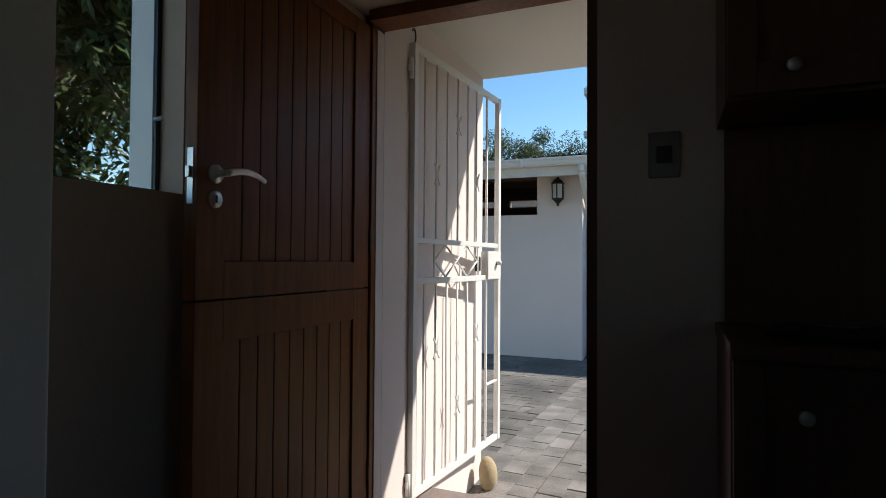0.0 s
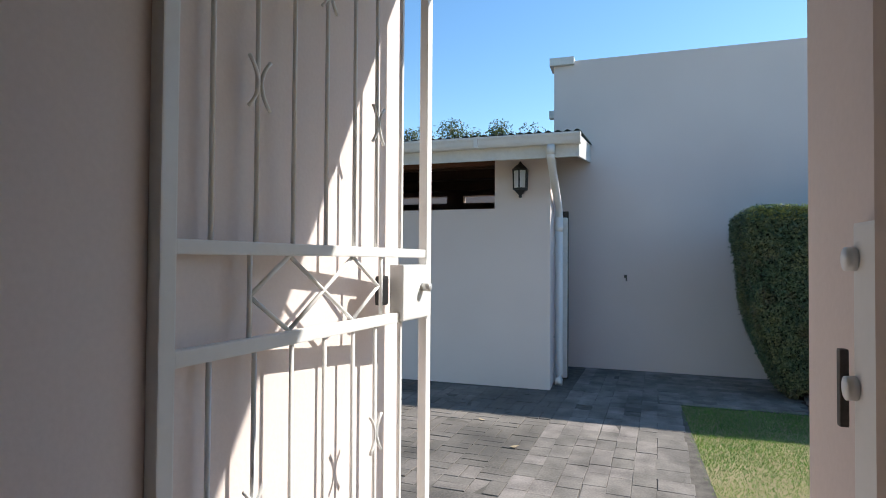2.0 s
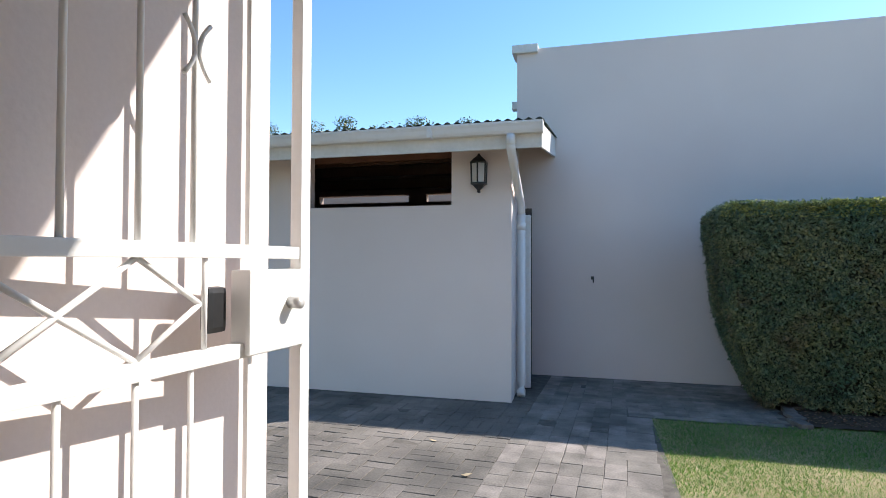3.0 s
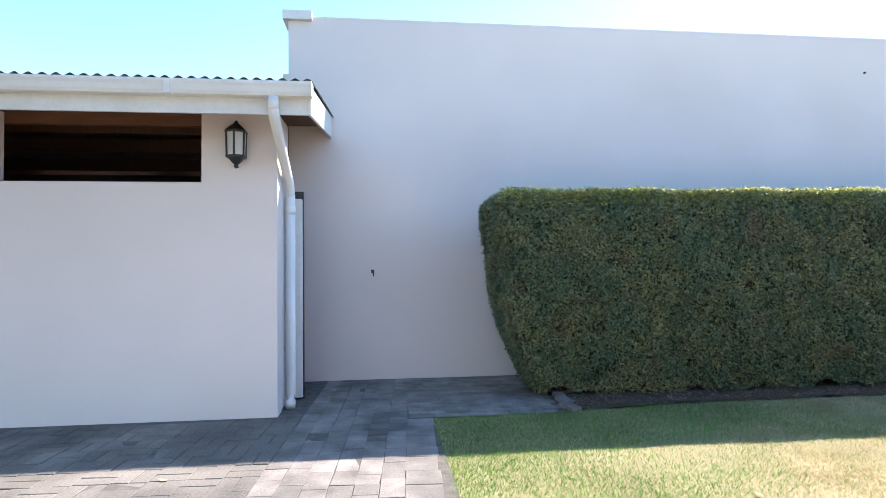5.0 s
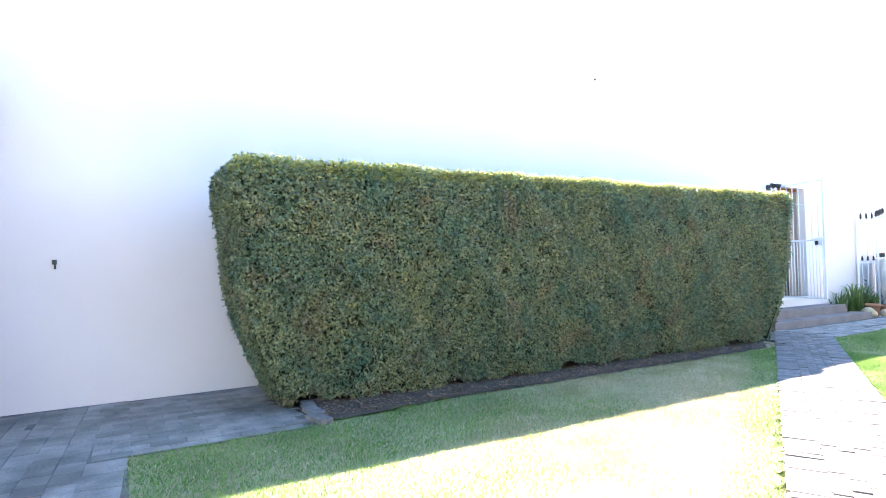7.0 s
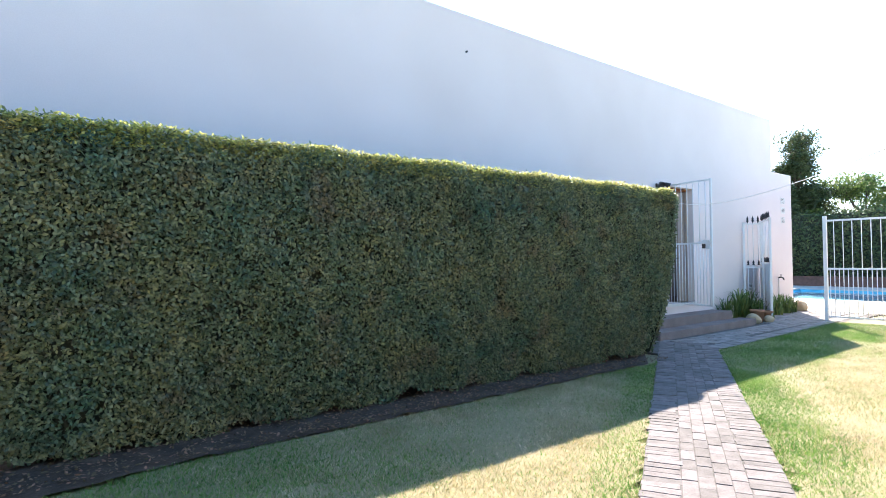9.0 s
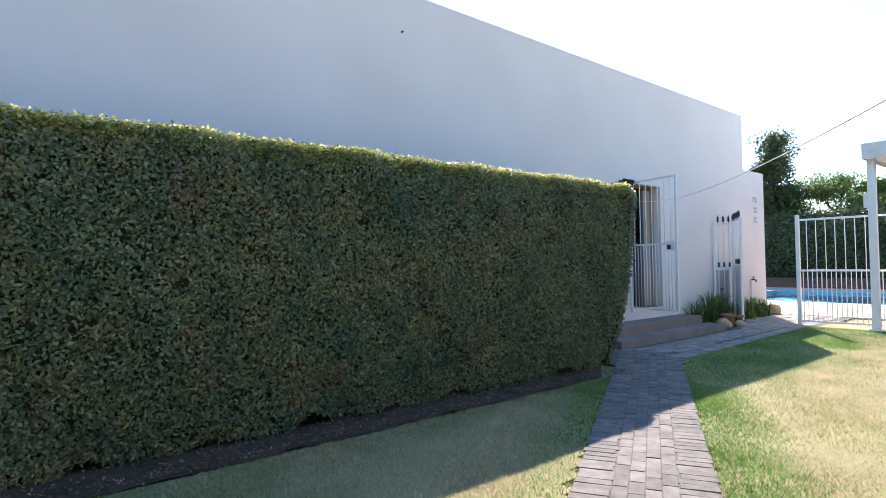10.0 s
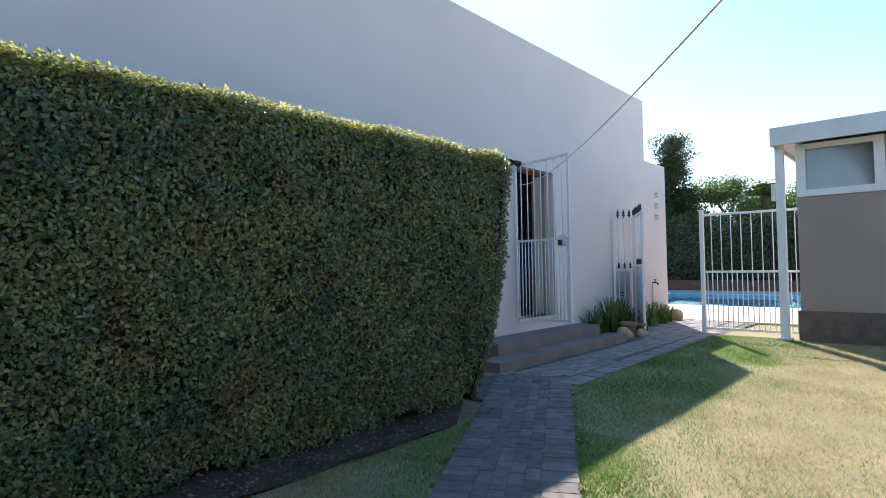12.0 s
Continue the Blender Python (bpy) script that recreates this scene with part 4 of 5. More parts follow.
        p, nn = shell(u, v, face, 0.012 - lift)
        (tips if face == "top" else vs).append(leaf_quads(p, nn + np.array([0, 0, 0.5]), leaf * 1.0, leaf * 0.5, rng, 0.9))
    # pale tips along the clipped front edge, painting its sunlit rim
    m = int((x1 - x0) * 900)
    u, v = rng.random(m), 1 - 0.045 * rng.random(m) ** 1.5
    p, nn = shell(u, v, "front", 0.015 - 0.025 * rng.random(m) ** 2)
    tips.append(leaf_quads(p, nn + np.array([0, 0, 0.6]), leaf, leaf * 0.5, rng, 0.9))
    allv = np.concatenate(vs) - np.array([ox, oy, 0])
    for nm, arr, mt in (("foliage", allv, hedge_leaf), ("rim_lit_shoots", np.concatenate(tips) - np.array([ox, oy, 0]), hedge_tip)):
        lv = new(nm, quads_mesh(nm, arr, mt))
        lv.parent = h
        tagged(lv, kind="stuff")
    # closed sheet under the leaves, coloured as the shade between them
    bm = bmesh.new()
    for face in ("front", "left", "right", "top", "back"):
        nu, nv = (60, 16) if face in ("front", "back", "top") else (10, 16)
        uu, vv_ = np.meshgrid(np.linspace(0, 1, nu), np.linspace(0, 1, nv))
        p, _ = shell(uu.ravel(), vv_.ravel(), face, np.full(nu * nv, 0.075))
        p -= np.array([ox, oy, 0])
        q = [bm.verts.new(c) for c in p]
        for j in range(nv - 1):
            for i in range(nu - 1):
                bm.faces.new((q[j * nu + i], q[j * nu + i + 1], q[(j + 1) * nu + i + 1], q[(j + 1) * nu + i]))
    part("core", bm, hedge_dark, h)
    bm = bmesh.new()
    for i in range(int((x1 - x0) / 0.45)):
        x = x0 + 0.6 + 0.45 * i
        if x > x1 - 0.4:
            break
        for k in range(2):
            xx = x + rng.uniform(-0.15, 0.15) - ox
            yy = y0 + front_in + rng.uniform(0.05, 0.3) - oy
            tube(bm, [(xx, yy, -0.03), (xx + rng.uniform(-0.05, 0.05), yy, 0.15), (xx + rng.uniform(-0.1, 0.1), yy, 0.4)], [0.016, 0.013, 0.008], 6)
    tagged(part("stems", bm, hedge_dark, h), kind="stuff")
    return h


hedge("clipped_hedge", 0.915, 8.34, 8.128, 9.15, 2.03, 0.47, 0.10, 0.28, 240000, 0.034, np.random.default_rng(11), "dense clipped green hedge along the plastered wall", 0.025)


def far_hedge(at, L, turn, H, seed):
    rng = np.random.default_rng(seed)
    n = int(L * 900)
    u, v = rng.random(n) * L, rng.random(n)
    p = np.stack([u, -0.25 + 0.25 * np.sin(u * 1.7) * np.sin(v * 6 + u) - rng.random(n) * 0.2, v * H + 0.12 * np.sin(u * 2.1) * v], 1)
    n2 = n // 4
    pt = np.stack([rng.random(n2) * L, rng.random(n2) * 1.2, H + 0.12 * rng.normal(size=n2)], 1)
    pts = np.concatenate([p, pt])
    nor = np.concatenate([np.tile([0, -1.0, 0.2], (n, 1)), np.tile([0, 0, 1.0], (n2, 1))])
    h = thing("boundary_hedge", at, "tall dark green boundary hedge behind the pool", "hedge", "", "", turn)
    lv = new("foliage", quads_mesh("boundary_leaves", leaf_quads(pts, nor, 0.13, 0.08, rng, 1.0), tree_leaf))
    lv.parent = h
    tagged(lv, kind="stuff")
    # solid block in the same painted inner shade
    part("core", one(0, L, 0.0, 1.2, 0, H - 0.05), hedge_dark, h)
    return h


far_hedge((30.0, 24.0, 0), 28, -90, 3.15, 3)
far_hedge((14.0, 21.0, 0), 16, 0, 2.7, 4)


# ---- trees ----
def tree(at, height, crown, seed, label, leaves=9000, leaf=0.11, droop=0.3, trunk_r=0.16, crown_z=0.62, limbs=9, clump=0.55, material=None, name="tree"):
    rng = np.random.default_rng(seed)
    t = thing(name, at, label, "tree")
    bm = bmesh.new()
    top = Vector((rng.normal(0, 0.2), rng.normal(0, 0.2), height * 0.7))
    tube(bm, [(0, 0, -0.05), tuple(top * 0.33 + Vector((0.1, 0, 0))), tuple(top * 0.66), tuple(top)], [trunk_r, trunk_r * 0.8, trunk_r * 0.55, trunk_r * 0.3], 9)
    tips = []
    for i in range(limbs):
        a = 2 * math.pi * i / limbs + rng.uniform(-0.4, 0.4)
        z0 = height * rng.uniform(0.3, 0.62)
        r = crown * rng.uniform(0.55, 0.95)
        zt = height * rng.uniform(crown_z - 0.1, 0.97)
        s = Vector((top.x * z0 / top.z, top.y * z0 / top.z, z0))
        e = Vector((r * math.cos(a), r * math.sin(a), zt))
        m = s.lerp(e, 0.5) + Vector((0, 0, -0.12 * r))
        tube(bm, [s, m, e], [trunk_r * 0.4, trunk_r * 0.25, 0.02], 6)
        tips += [e, m.lerp(e, 0.5), s.lerp(e, 0.7) + Vector(rng.normal(0, 0.35, 3))]
        for _ in range(3):
            f = m.lerp(e, rng.uniform(0.2, 1.0)) + Vector(rng.normal(0, crown * 0.25, 3))
            tube(bm, [m.lerp(e, 0.4), f], [0.02, 0.008], 5)
            tips.append(f)
    tips.append(top + Vector((0, 0, height * 0.22)))
    part("trunk", bm, bark, t, "", True)
    cs = np.array([tuple(c) for c in tips])
    k = rng.integers(0, len(cs), leaves)
    sz = rng.uniform(0.55, 1.15, len(cs)) * clump
    d = rng.normal(size=(leaves, 3))
    d /= np.linalg.norm(d, axis=1)[:, None]
    p = cs[k] + d * (sz[k] * rng.random(leaves) ** 0.45)[:, None] * np.array([1, 1, 0.75])
    lv = new("crown", quads_mesh("crown", leaf_quads(p, d * 0.6 + np.array([0, 0, 0.5]), leaf, leaf * 0.36, rng, 1.0, droop), material or tree_leaf))
    lv.parent = t
    return t


# behind the garage, beyond the side window, behind the pool
for i, (x, y, hgt) in enumerate(((-11.0, 24.0, 6.9), (-8.4, 23.0, 7.1), (-6.5, 24.5, 7.0), (-4.9, 23.5, 6.5), (-13.5, 25.0, 7.6))):
    tree((x, y, 0), hgt, 1.7, 20 + i, "leafy green garden tree behind the garage", 13000, 0.14, 0.1, 0.13, 0.72, 8, 0.7)
tree((-5.3, 2.3, 0), 6.0, 2.3, 40, "drooping green mango-like tree outside the side window", 46000, 0.16, 1.4, 0.2, 0.56, 15, 0.62)
tree((-7.5, 6.3, 0), 7.2, 2.2, 41, "drooping green mango-like tree outside the side window", 24000, 0.17, 1.4, 0.2, 0.62, 11, 0.6)
tree((31.6, 15.0, 0), 7.5, 1.25, 50, "tall dark airy tree behind the boundary hedge", 26000, 0.17, 0.2, 0.2, 0.5, 14, 0.62)
tree((33.0, 12.7, 0), 4.9, 1.5, 51, "rounded fresh green tree behind the boundary hedge", 18000, 0.17, 0.1, 0.16, 0.6, 12, 0.72, palm_leaf)
tree((33.5, 9.9, 0), 4.4, 1.2, 52, "rounded fresh green tree behind the boundary hedge", 9000, 0.16, 0.1, 0.14, 0.62, 9, 0.55, palm_leaf)


def palm(at, h, seed, fronds=22, L=0.85):
    rng = np.random.default_rng(seed)
    t = thing("palm_tree", at, "bushy green palm with fanned fronds behind the pool", "palm tree")
    part("trunk", tube(bmesh.new(), [(0, 0, -0.05), (0.05, 0, h * 0.5), (0, 0.04, h)], [0.17, 0.13, 0.12], 9), bark, t)
    vs = []
    for i in range(fronds):
        a = 2 * math.pi * i / fronds + rng.uniform(-0.2, 0.2)
        el = rng.uniform(-0.2, 1.2)
        d = np.array([math.cos(a) * math.cos(el), math.sin(a) * math.cos(el), math.sin(el)])
        for k in range(26):
            s = (k + 1) / 26
            c = d * L * s + np.array([0, 0, h - 0.5 * s * s * L * 0.7])
            for sg in (-1, 1):
                side = np.cross(d, [0, 0, 1.0])
                side /= np.linalg.norm(side) + 1e-6
                tip = c + (side * sg * 0.9 + d * 0.55) * 0.42 * (1.1 - s * 0.6) + np.array([0, 0, -0.12])
                w = d * 0.03
                vs += [c - w, c + w, tip + w * 0.2, tip - w * 0.2]
    lv = new("crown", quads_mesh("fronds", np.array(vs), palm_leaf))
    lv.parent = t
    return t


for i, (x, y, h) in enumerate(((31.2, 14.1, 3.0), (31.4, 10.9, 4.0))):
    palm((x, y, 0), h, 60 + i)


def strap_plant(at, n, H, seed, label):
    rng = np.random.default_rng(seed)
    t = thing("strap_leaf_plant", at, label, "plant", "plants at the garden gate")
    vs = []
    for i in range(n):
        a, r = rng.uniform(0, 6.28), rng.uniform(0.1, 0.32)
        h = H * rng.uniform(0.6, 1.1)
        d, s = np.array([math.cos(a), math.sin(a), 0]), np.array([-math.sin(a), math.cos(a), 0])
        b = rng.normal(0, 0.05, 3) * np.array([1, 1, 0])
        pts = [b + d * r * (k / 5) ** 1.7 + np.array([0, 0, h * (k / 5) - 0.45 * h * (k / 5) ** 3]) for k in range(6)]
        for k in range(5):
            w0, w1 = 0.016 * (1 - k / 5.5), 0.016 * (1 - (k + 1) / 5.5)
            vs += [pts[k] - s * w0, pts[k] + s * w0, pts[k + 1] + s * w1, pts[k + 1] - s * w1]
    lv = new("foliage", quads_mesh("strap_leaves", np.array(vs), palm_leaf))
    lv.parent = t
    return t


for i, (x, y, H) in enumerate(((12.5, 9.36, 0.6), (12.7, 9.22, 0.7), (12.95, 9.30, 0.75), (13.25, 9.15, 0.5), (13.5, 9.36, 0.7), (13.9, 9.2, 0.5), (14.7, 9.36, 0.55), (15.2, 9.36, 0.5), (15.6, 9.4, 0.45))):
    strap_plant((x, y, 0.0), 60, H * 1.35, 80 + i, "clump of green strap-leaved plants against the wall")


def pot(at, r, h, label):
    p = thing("flower_pot", at, label, "pot", "pots at the garden gate")
    part("pot_body", lathe(bmesh.new(), [(r * 0.66, 0), (r * 0.9, h * 0.8), (r * 1.0, h * 0.8), (r * 1.02, h), (r * 0.85, h), (r * 0.82, h * 0.86)], 22), terracotta, p, "", True)
    part("pot_soil", lathe(bmesh.new(), [(r * 0.8, h * 0.84), (r * 0.78, h * 0.88)], 18), soil, p)
    return p


pot((12.9, 8.99, 0.0), 0.13, 0.24, "terracotta flower pot beside the steps")
pot((13.3, 8.98, 0.0), 0.11, 0.2, "terracotta flower pot beside the steps")
for i, (x, y, r) in enumerate(((12.72, 8.98, 0.13), (13.1, 8.88, 0.09), (16.05, 9.4, 0.16))):
    bm = bmesh.new()
    bmesh.ops.create_icosphere(bm, subdivisions=3, radius=r)
    for q in bm.verts:
        q.co *= 1 + 0.3 * noise.noise(q.co * 7 + Vector((i * 3, 0, 0)))
        q.co.z *= 0.8
    ob = tagged(part("garden_stone", bm, sandstone, None, "", True), "rounded pale garden stone beside the plants", "stone", "stones at the garden gate")
    ob.matrix_world = pose(x, y, r * 0.6)

# cable across the garden
bm = bmesh.new()
A, B = Vector((10.708, 9.5, 2.229)), Vector((-5.311, -3.162, 4.215))
pts = [A.lerp(B, t) + Vector((0, 0, 5.168 * t * (t - 1))) for t in [0.5535 * i / 30 for i in range(31)]]
tagged(part("cable", tube(bm, pts, 0.003, 6), white_pvc), "thin white cable hanging across the garden", "cable")


# ---- lawn ----
def lawn():
    bm = bmesh.new()
    step = 0.1
    xs = np.arange(0.2, 14.9, step)
    ys = np.arange(2.55, 8.2, step)
    verts = {}

    def vert(i, j):
        if (i, j) not in verts:
            x, y = 0.2 + i * step, 2.55 + j * step
            verts[(i, j)] = bm.verts.new((x, y, -0.012 + 0.008 * noise.noise(Vector((x * 1.3, y * 1.3, 0)))))
        return verts[(i, j)]

    for i in range(len(xs)):
        for j in range(len(ys)):
            x, y = xs[i] + step / 2, ys[j] + step / 2
            if not bare(np.array([x]), np.array([y]))[0] and not (x > 14.05 and y < 6.9):
                bm.faces.new((vert(i, j), vert(i + 1, j), vert(i + 1, j + 1), vert(i, j + 1)))
    lw = struct("lawn", bm, turf, "short lawn, lush in the shade and dry in the sun", "lawn")

    def blades(name, n, x0, x1, y0, y1, material, seed, keep, hgt):
        rng = np.random.default_rng(seed)
        x, y = rng.uniform(x0, x1, n), rng.uniform(y0, y1, n)
        ok = ~bare(x, y) & keep(x, y, rng) & ~((x > 13.9) & (y < 6.95))
        x, y = x[ok], y[ok]
        m = len(x)
        a = rng.uniform(0, 6.283, m)
        h = hgt * rng.uniform(0.5, 1.3, m)
        w = 0.0028 * rng.uniform(0.7, 1.4, m)
        lean = rng.uniform(0.3, 1.5, m) * h
        b = rng.uniform(0, 6.283, m)
        base = np.stack([x, y, np.full(m, -0.018)], 1)
        s = np.stack([np.cos(a) * w, np.sin(a) * w, np.zeros(m)], 1)
        tip = base + np.stack([np.cos(b) * lean, np.sin(b) * lean, h], 1)
        v = np.stack([base - s, base + s, tip], 1).reshape(-1, 3)
        ob = new(name, quads_mesh(name, v, material, 3))
        ob.parent = lw
        tagged(ob, kind="stuff")

    def green(x, y):
        """How lush the grass is: by the paved edge, along the path and under the wall."""
        n = PN.x * x + PN.y * y
        patch = 0.12 * np.sin(x * 3.1 + 1.7 * np.sin(y * 2.3)) * np.sin(y * 4.1 + 0.8)
        under = np.clip((y - 6.5 + 2 * patch) / 0.5, 0, 1)
        corner = np.clip((2.5 - x + 3 * patch) / 1.2, 0, 0.92)
        shade = under * np.where(n < PATH_N0, 0.92, np.clip((4.6 - x) / 2.6, 0.16, 0.92))
        verge = np.clip(1.15 - np.abs(n - PATH_N0 + 0.12) / 0.45, 0, 0.85)
        left = np.clip(0.9 - np.abs(n - PATH_N1 - 0.1) / 0.3, 0, 0.6)
        return np.clip(np.maximum.reduce([corner, shade, verge, left]) + patch, 0.08, 0.95)

    lush = lambda x, y, rng: rng.random(len(x)) < green(x, y)
    every = lambda x, y, rng: rng.random(len(x)) < 1 - 0.9 * green(x, y)
    blades("grass_blades", 260000, 0.2, 6.5, 4.6, 8.05, blade_green, 1, every, 0.021)
    blades("grass_blades", 260000, 6.5, 14.1, 4.0, 8.2, blade_green, 2, every, 0.021)
    blades("grass_blades", 25000, 0.2, 14.1, 2.6, 4.6, blade_green, 3, every, 0.028)
    blades("lush_blades", 260000, 0.2, 8.0, 4.6, 8.05, blade_lush, 4, lush, 0.026)
    blades("lush_blades", 240000, 6.0, 14.0, 4.6, 8.2, blade_lush, 5, lush, 0.026)


lawn()
bm = bmesh.new()
nx, ny = 70, 16
gv = [[bm.verts.new((1.45 + (min(7.55 + 2.2 * j / ny, 8.9) - 1.45) * i / nx, 7.83 + 0.12 * min(1, i / 12) + (1.71 - 0.12 * min(1, i / 12)) * j / ny, 0.0 + 0.028 * noise.noise(Vector((i * 0.4, j * 0.5, 3))) + 0.012 * noise.noise(Vector((i * 1.7, j * 1.9, 3))))) for j in range(ny + 1)] for i in range(nx + 1)]
for i in range(nx):
    for j in range(ny):
        bm.faces.new((gv[i][j], gv[i + 1][j], gv[i + 1][j + 1], gv[i][j + 1]))
bed = struct("flower_bed", bm, soil, "bare brown soil under the hedge", "soil", True)
rng = np.random.default_rng(91)
k = 2600
lp = np.stack([rng.uniform(1.5, 8.0, k), 7.96 + rng.random(k) ** 1.5 * 0.65, 0.012 + 0.02 * rng.random(k)], 1)
lit = new("leaf_litter", quads_mesh("leaf_litter", leaf_quads(lp, np.tile([0, 0, 1.0], (k, 1)), 0.03, 0.017, rng, 0.5), litter))
lit.parent = bed
tagged(lit, "dry brown fallen leaves", kind="stuff")


# ---- bricks ----
def brick_mesh(name, lx, ly, lz, material):
    bm = one(-lx / 2, lx / 2, -ly / 2, ly / 2, -lz, 0)
    top = [e for e in bm.edges if all(q.co.z > -0.001 for q in e.verts)]
    bmesh.ops.bevel(bm, geom=top, offset=0.0025, segments=1, affect="EDGES")
    return mesh_of(name, bm, material)


BL, BW, JT = 0.226, 0.110, 0.003
brick_paver = brick_mesh("paver_brick", BL - JT, BW - JT, 0.05, paver)
brick_paver_far = brick_mesh("paver_brick_far", BL - JT, BW - JT, 0.05, paver_drive)
brick_drive = brick_mesh("drive_brick", BL - JT, BW - JT, 0.05, paver_drive)
slab = brick_mesh("walk_slab", 0.30 - JT, 0.155 - JT, 0.05, paver)
sett = brick_mesh("edge_sett", 0.24 - JT, 0.23 - JT, 0.05, paver)
brick_edge = brick_mesh("path_brick_edge", 0.2 - JT, 0.0752 - JT, 0.05, path_brick)
brick_middle = brick_mesh("path_brick_middle", 0.17 - JT, 0.0845 - JT, 0.05, path_brick)
brick_path = brick_mesh("path_brick", BL - JT, BW - JT, 0.05, path_brick)


def place(parent, me, x, y, turn, rng, name="brick", z=0.0, long=1.0):
    ob = new(name, me)
    ob.parent = parent
    ob.matrix_basis = pose(x, y, z + rng.normal(0, 0.0016), rng.normal(0, 0.3), rng.normal(0, 0.3), turn + rng.normal(0, 0.6)) @ Matrix.Diagonal((long, 1, 1, 1))
    return ob


def joined(parent, me, spots, rng, name="far_bricks"):
    co = np.empty(len(me.vertices) * 3)
    me.vertices.foreach_get("co", co)
    co = co.reshape(-1, 3)
    polys = [tuple(p.vertices) for p in me.polygons]
    vs, fs = [], []
    for x, y, turn in spots:
        m = np.array(pose(x, y, rng.normal(0, 0.0022), rng.normal(0, 0.5), rng.normal(0, 0.5), turn + rng.normal(0, 0.5)))
        base = sum(len(a) for a in vs)
        vs.append(co @ m[:3, :3].T + m[:3, 3])
        fs += [tuple(i + base for i in p) for p in polys]
    far = bpy.data.meshes.new(name)
    far.from_pydata(np.concatenate(vs).tolist(), [], fs)
    far.materials.append(me.materials[0])
    ob = new(name, far)
    ob.parent = parent
    return tagged(ob, kind="stuff")


def courtyard():
    rng = np.random.default_rng(31)
    cy = struct("paving", boxes([(-9.0, -1.6, 4.2, WY, -0.06, -0.004), (-1.6, 0.22, 2.55, WY, -0.06, -0.004)]), joint_sand, "weathered brick paving of the courtyard", "paving")
    spots = []
    lean = lambda y: lawn_edge(y) - lawn_edge(7.8)
    # basket weave on the drive
    for i in range(-40, 0):
        for j in range(0, 32):
            x, y = -0.93 + (i + 0.5) * BL, 2.72 + (j + 0.5) * BL
            if x < -8.8 or y > 8.0 - BL * 0.3 or (x < -1.6 and y < 4.3):
                continue
            for s in (-0.5, 0.5):
                spots.append((x + lean(y), y + s * BW * 1.03, -3) if (i + j) % 2 == 0 else (x + lean(y) + s * BW * 1.03, y, 87))
    # courses along the walk
    edge = -0.93
    for i, wcol in enumerate((0.155, 0.15, 0.16, 0.155, 0.15, 0.16)):
        x, y = edge + wcol / 2, 2.72 + 0.1 * (i % 3)
        edge += wcol
        while y < WY - 0.1:
            ln = min(rng.choice((0.16, 0.2, 0.24, 0.29)), WY - 0.02 - y)
            place(cy, slab, x + lean(y + ln / 2) + rng.normal(0, 0.002), y + ln / 2, 87, rng, long=(ln - JT) / (0.30 - JT))
            y += ln
    y = 2.74
    while y < 7.75:
        ln = rng.choice((0.2, 0.23, 0.27))
        place(cy, sett, lawn_edge(y + ln / 2) - 0.1 + rng.normal(0, 0.006), y + ln / 2, 87, rng, long=(ln - JT) / (0.24 - JT))
        y += ln
    near = [s for s in spots if s[0] > -1.75 and 5.6 < s[1] < 8.6]
    near = near[:300]
    keep = set(near)
    for x, y, t in near:
        place(cy, brick_drive, x, y, t, rng)
    joined(cy, brick_paver_far, [s for s in spots if s not in keep], rng)
    wk = struct("pavement", one(0.222, 1.44, 7.79, WY, -0.06, -0.0072), joint_sand, "brick paving at the foot of the long wall", "paving")
    for i in range(6):
        for j in range(15):
            x, y = 0.13 + i * BL + (0.11 if j % 2 else 0), 7.85 + j * 0.1135
            if x < 1.4 and y < WY - 0.06:
                place(wk, brick_paver, x, y, 0, rng)
            if i == 0 and j % 2 and y < WY - 0.06:
                place(wk, brick_paver, x - 0.168, y, 0, rng, long=0.48)
    ed = thing("bed_edging", (0, 0, 0), "loose clay edging bricks at the end of the hedge bed", "edging")
    for k, (x, y, t) in enumerate(((1.5, 7.9, 105), (1.53, 8.13, 98), (1.55, 8.36, 84), (1.66, 8.52, 20))):
        place(ed, brick_path, x, y, t, rng, z=0.035)


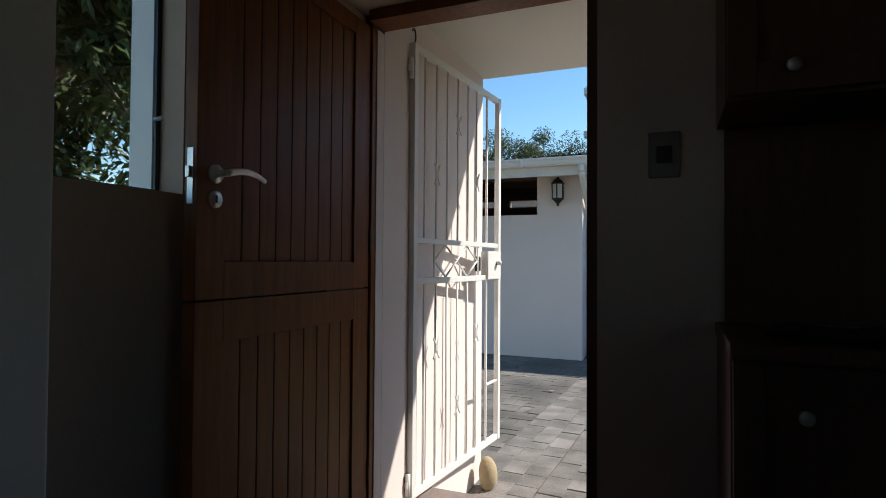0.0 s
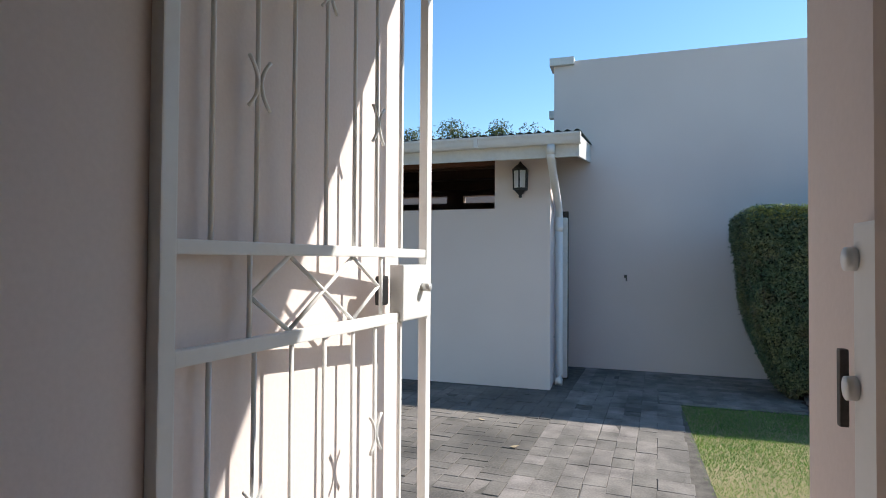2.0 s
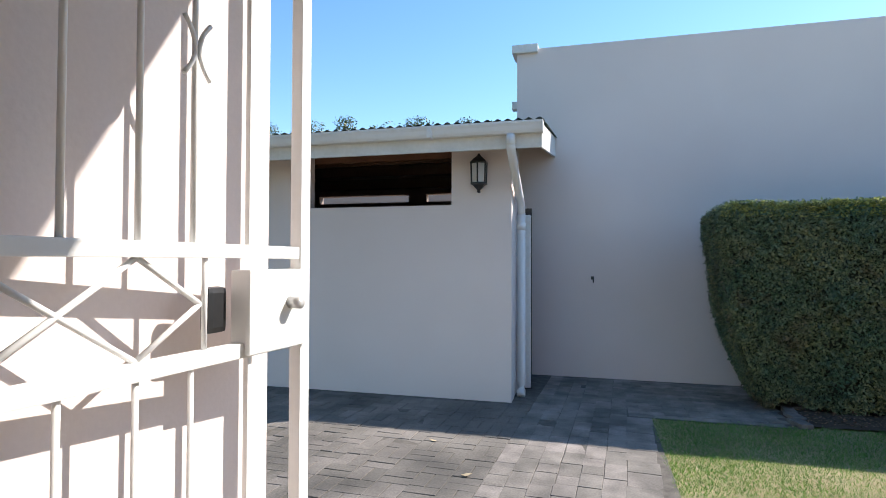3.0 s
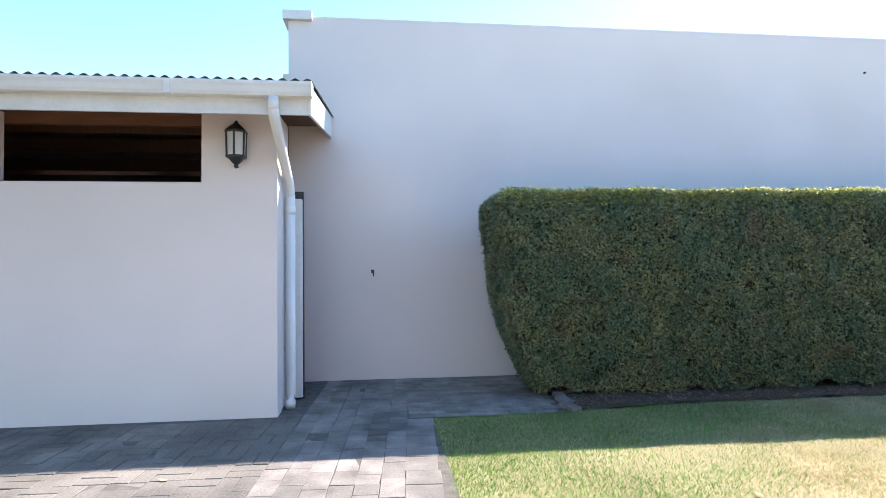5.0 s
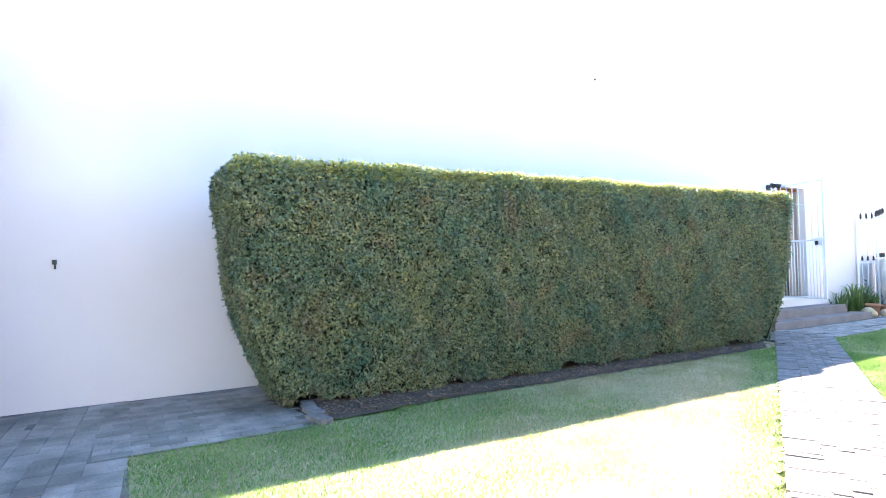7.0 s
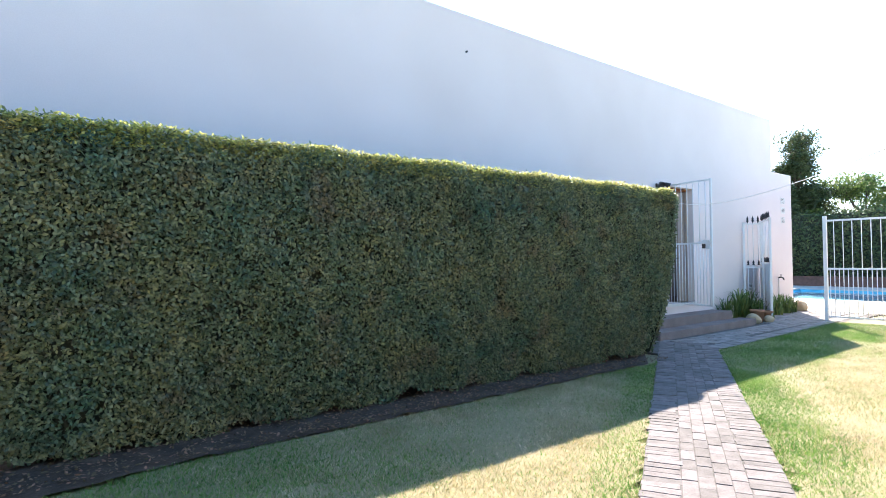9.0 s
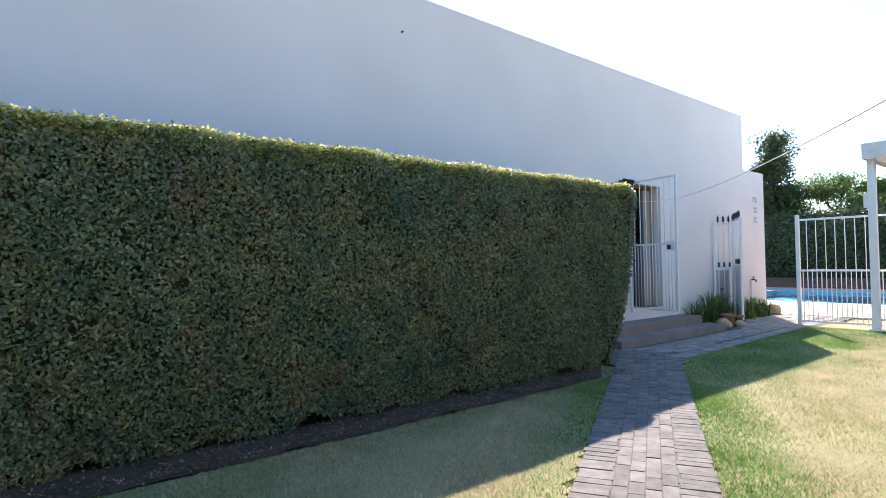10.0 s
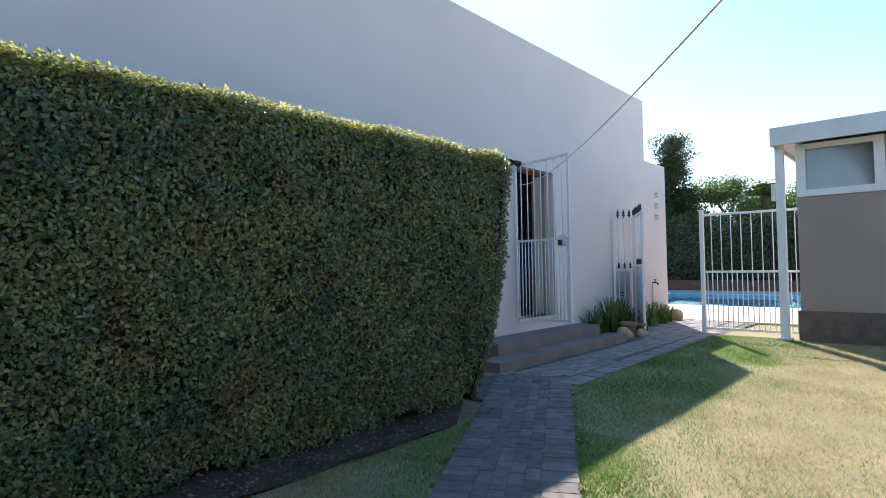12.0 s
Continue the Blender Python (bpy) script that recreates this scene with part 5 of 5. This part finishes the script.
def garden_path():
    rng = np.random.default_rng(32)
    mid, wid = (PATH_N0 + PATH_N1) / 2, PATH_N1 - PATH_N0
    a = math.degrees(math.atan2(PU.y, PU.x))

    def world_of(u, n):
        q = PU * u + PN * n
        return q.x, q.y

    bm = bmesh.new()
    q = [world_of(u, n) for u, n in ((2.4, PATH_N0), (12.45, PATH_N0), (12.45, PATH_N1), (2.4, PATH_N1))]
    low, top = [[bm.verts.new((x, y, z)) for x, y in q] for z in (-0.06, -0.004)]
    bm.faces.new(top)
    bm.faces.new(low[::-1])
    for i in range(4):
        bm.faces.new((low[i], low[(i + 1) % 4], top[(i + 1) % 4], top[i]))
    gp = struct("garden_path", bm, joint_sand, "narrow brick path with crosswise edge bricks across the lawn", "path")
    spots = []
    far_edge = []
    for k in range(133):
        u = 2.44 + k * 0.0752
        for n in (PATH_N0 + 0.1, PATH_N1 - 0.1):
            q = (*world_of(u, n + rng.normal(0, 0.006)), a + 90)
            if 4.4 < world_of(u, 2.65)[0] < 8.9:
                place(gp, brick_edge, *q, rng)
            else:
                far_edge.append(q)
    cols = 4
    w = (wid - 0.402) / cols
    for k in range(59):
        for c in range(cols):
            u = 2.50 + k * 0.17 + (0.085 if c % 2 else 0)
            q = (*world_of(u, PATH_N0 + 0.201 + (c + 0.5) * w), a)
            if 4.4 < world_of(u, 2.65)[0] < 8.9:
                place(gp, brick_middle, *q, rng)
            else:
                spots.append(q)
    joined(gp, brick_mesh("path_brick_small", 0.17 - JT, 0.0845 - JT, 0.05, path_far), spots, rng)
    joined(gp, brick_mesh("path_brick_edge_far", 0.2 - JT, 0.0752 - JT, 0.05, path_far), far_edge, rng)
    me = brick_mesh("path_brick_far", BL - JT, BW - JT, 0.05, paver_far)
    ww = struct("pavement_back", one(8.3, 16.4, 7.96, WY, -0.06, -0.008), joint_sand, "brick paving between the steps and the garden gate", "paving")
    spots = []
    for i in range(34):
        for j in range(15):
            x, y = 8.6 + i * BL + (0.11 if j % 2 else 0), 8.24 + j * 0.1125
            if y < WY - 0.05 and x < 16.3 and not (9.5 < x < 12.8 and y > 8.75):
                if not (PATH_N0 - 0.05 < PN.x * x + PN.y * y and PU.x * x + PU.y * y < 12.4) and y > 8.2 + 0.03 * (x - 9.35):
                    spots.append((x, y, 0))
    for i in range(62):
        x = 9.35 + i * 0.113
        spots.append((x, 8.03 + 0.03 * (x - 9.35), 90))
    joined(ww, me, spots, rng)


courtyard()
garden_path()

# fallen leaves
rng = np.random.default_rng(77)
for x, y in ((-1.55, 6.55), (-1.2, 5.9), (1.9, 5.9), (3.3, 6.2), (2.6, 5.4), (-0.6, 4.9)):
    v = leaf_quads(np.array([[0, 0, 0.006]]), np.array([[0, 0, 1.0]]), 0.07, 0.04, rng, 0.15)
    ob = tagged(new("fallen_leaf", quads_mesh("fallen_leaf", v, sandstone)), "dry pale fallen leaf on the ground", "leaf", "fallen leaves")
    ob.location = (x, y, 0.004)
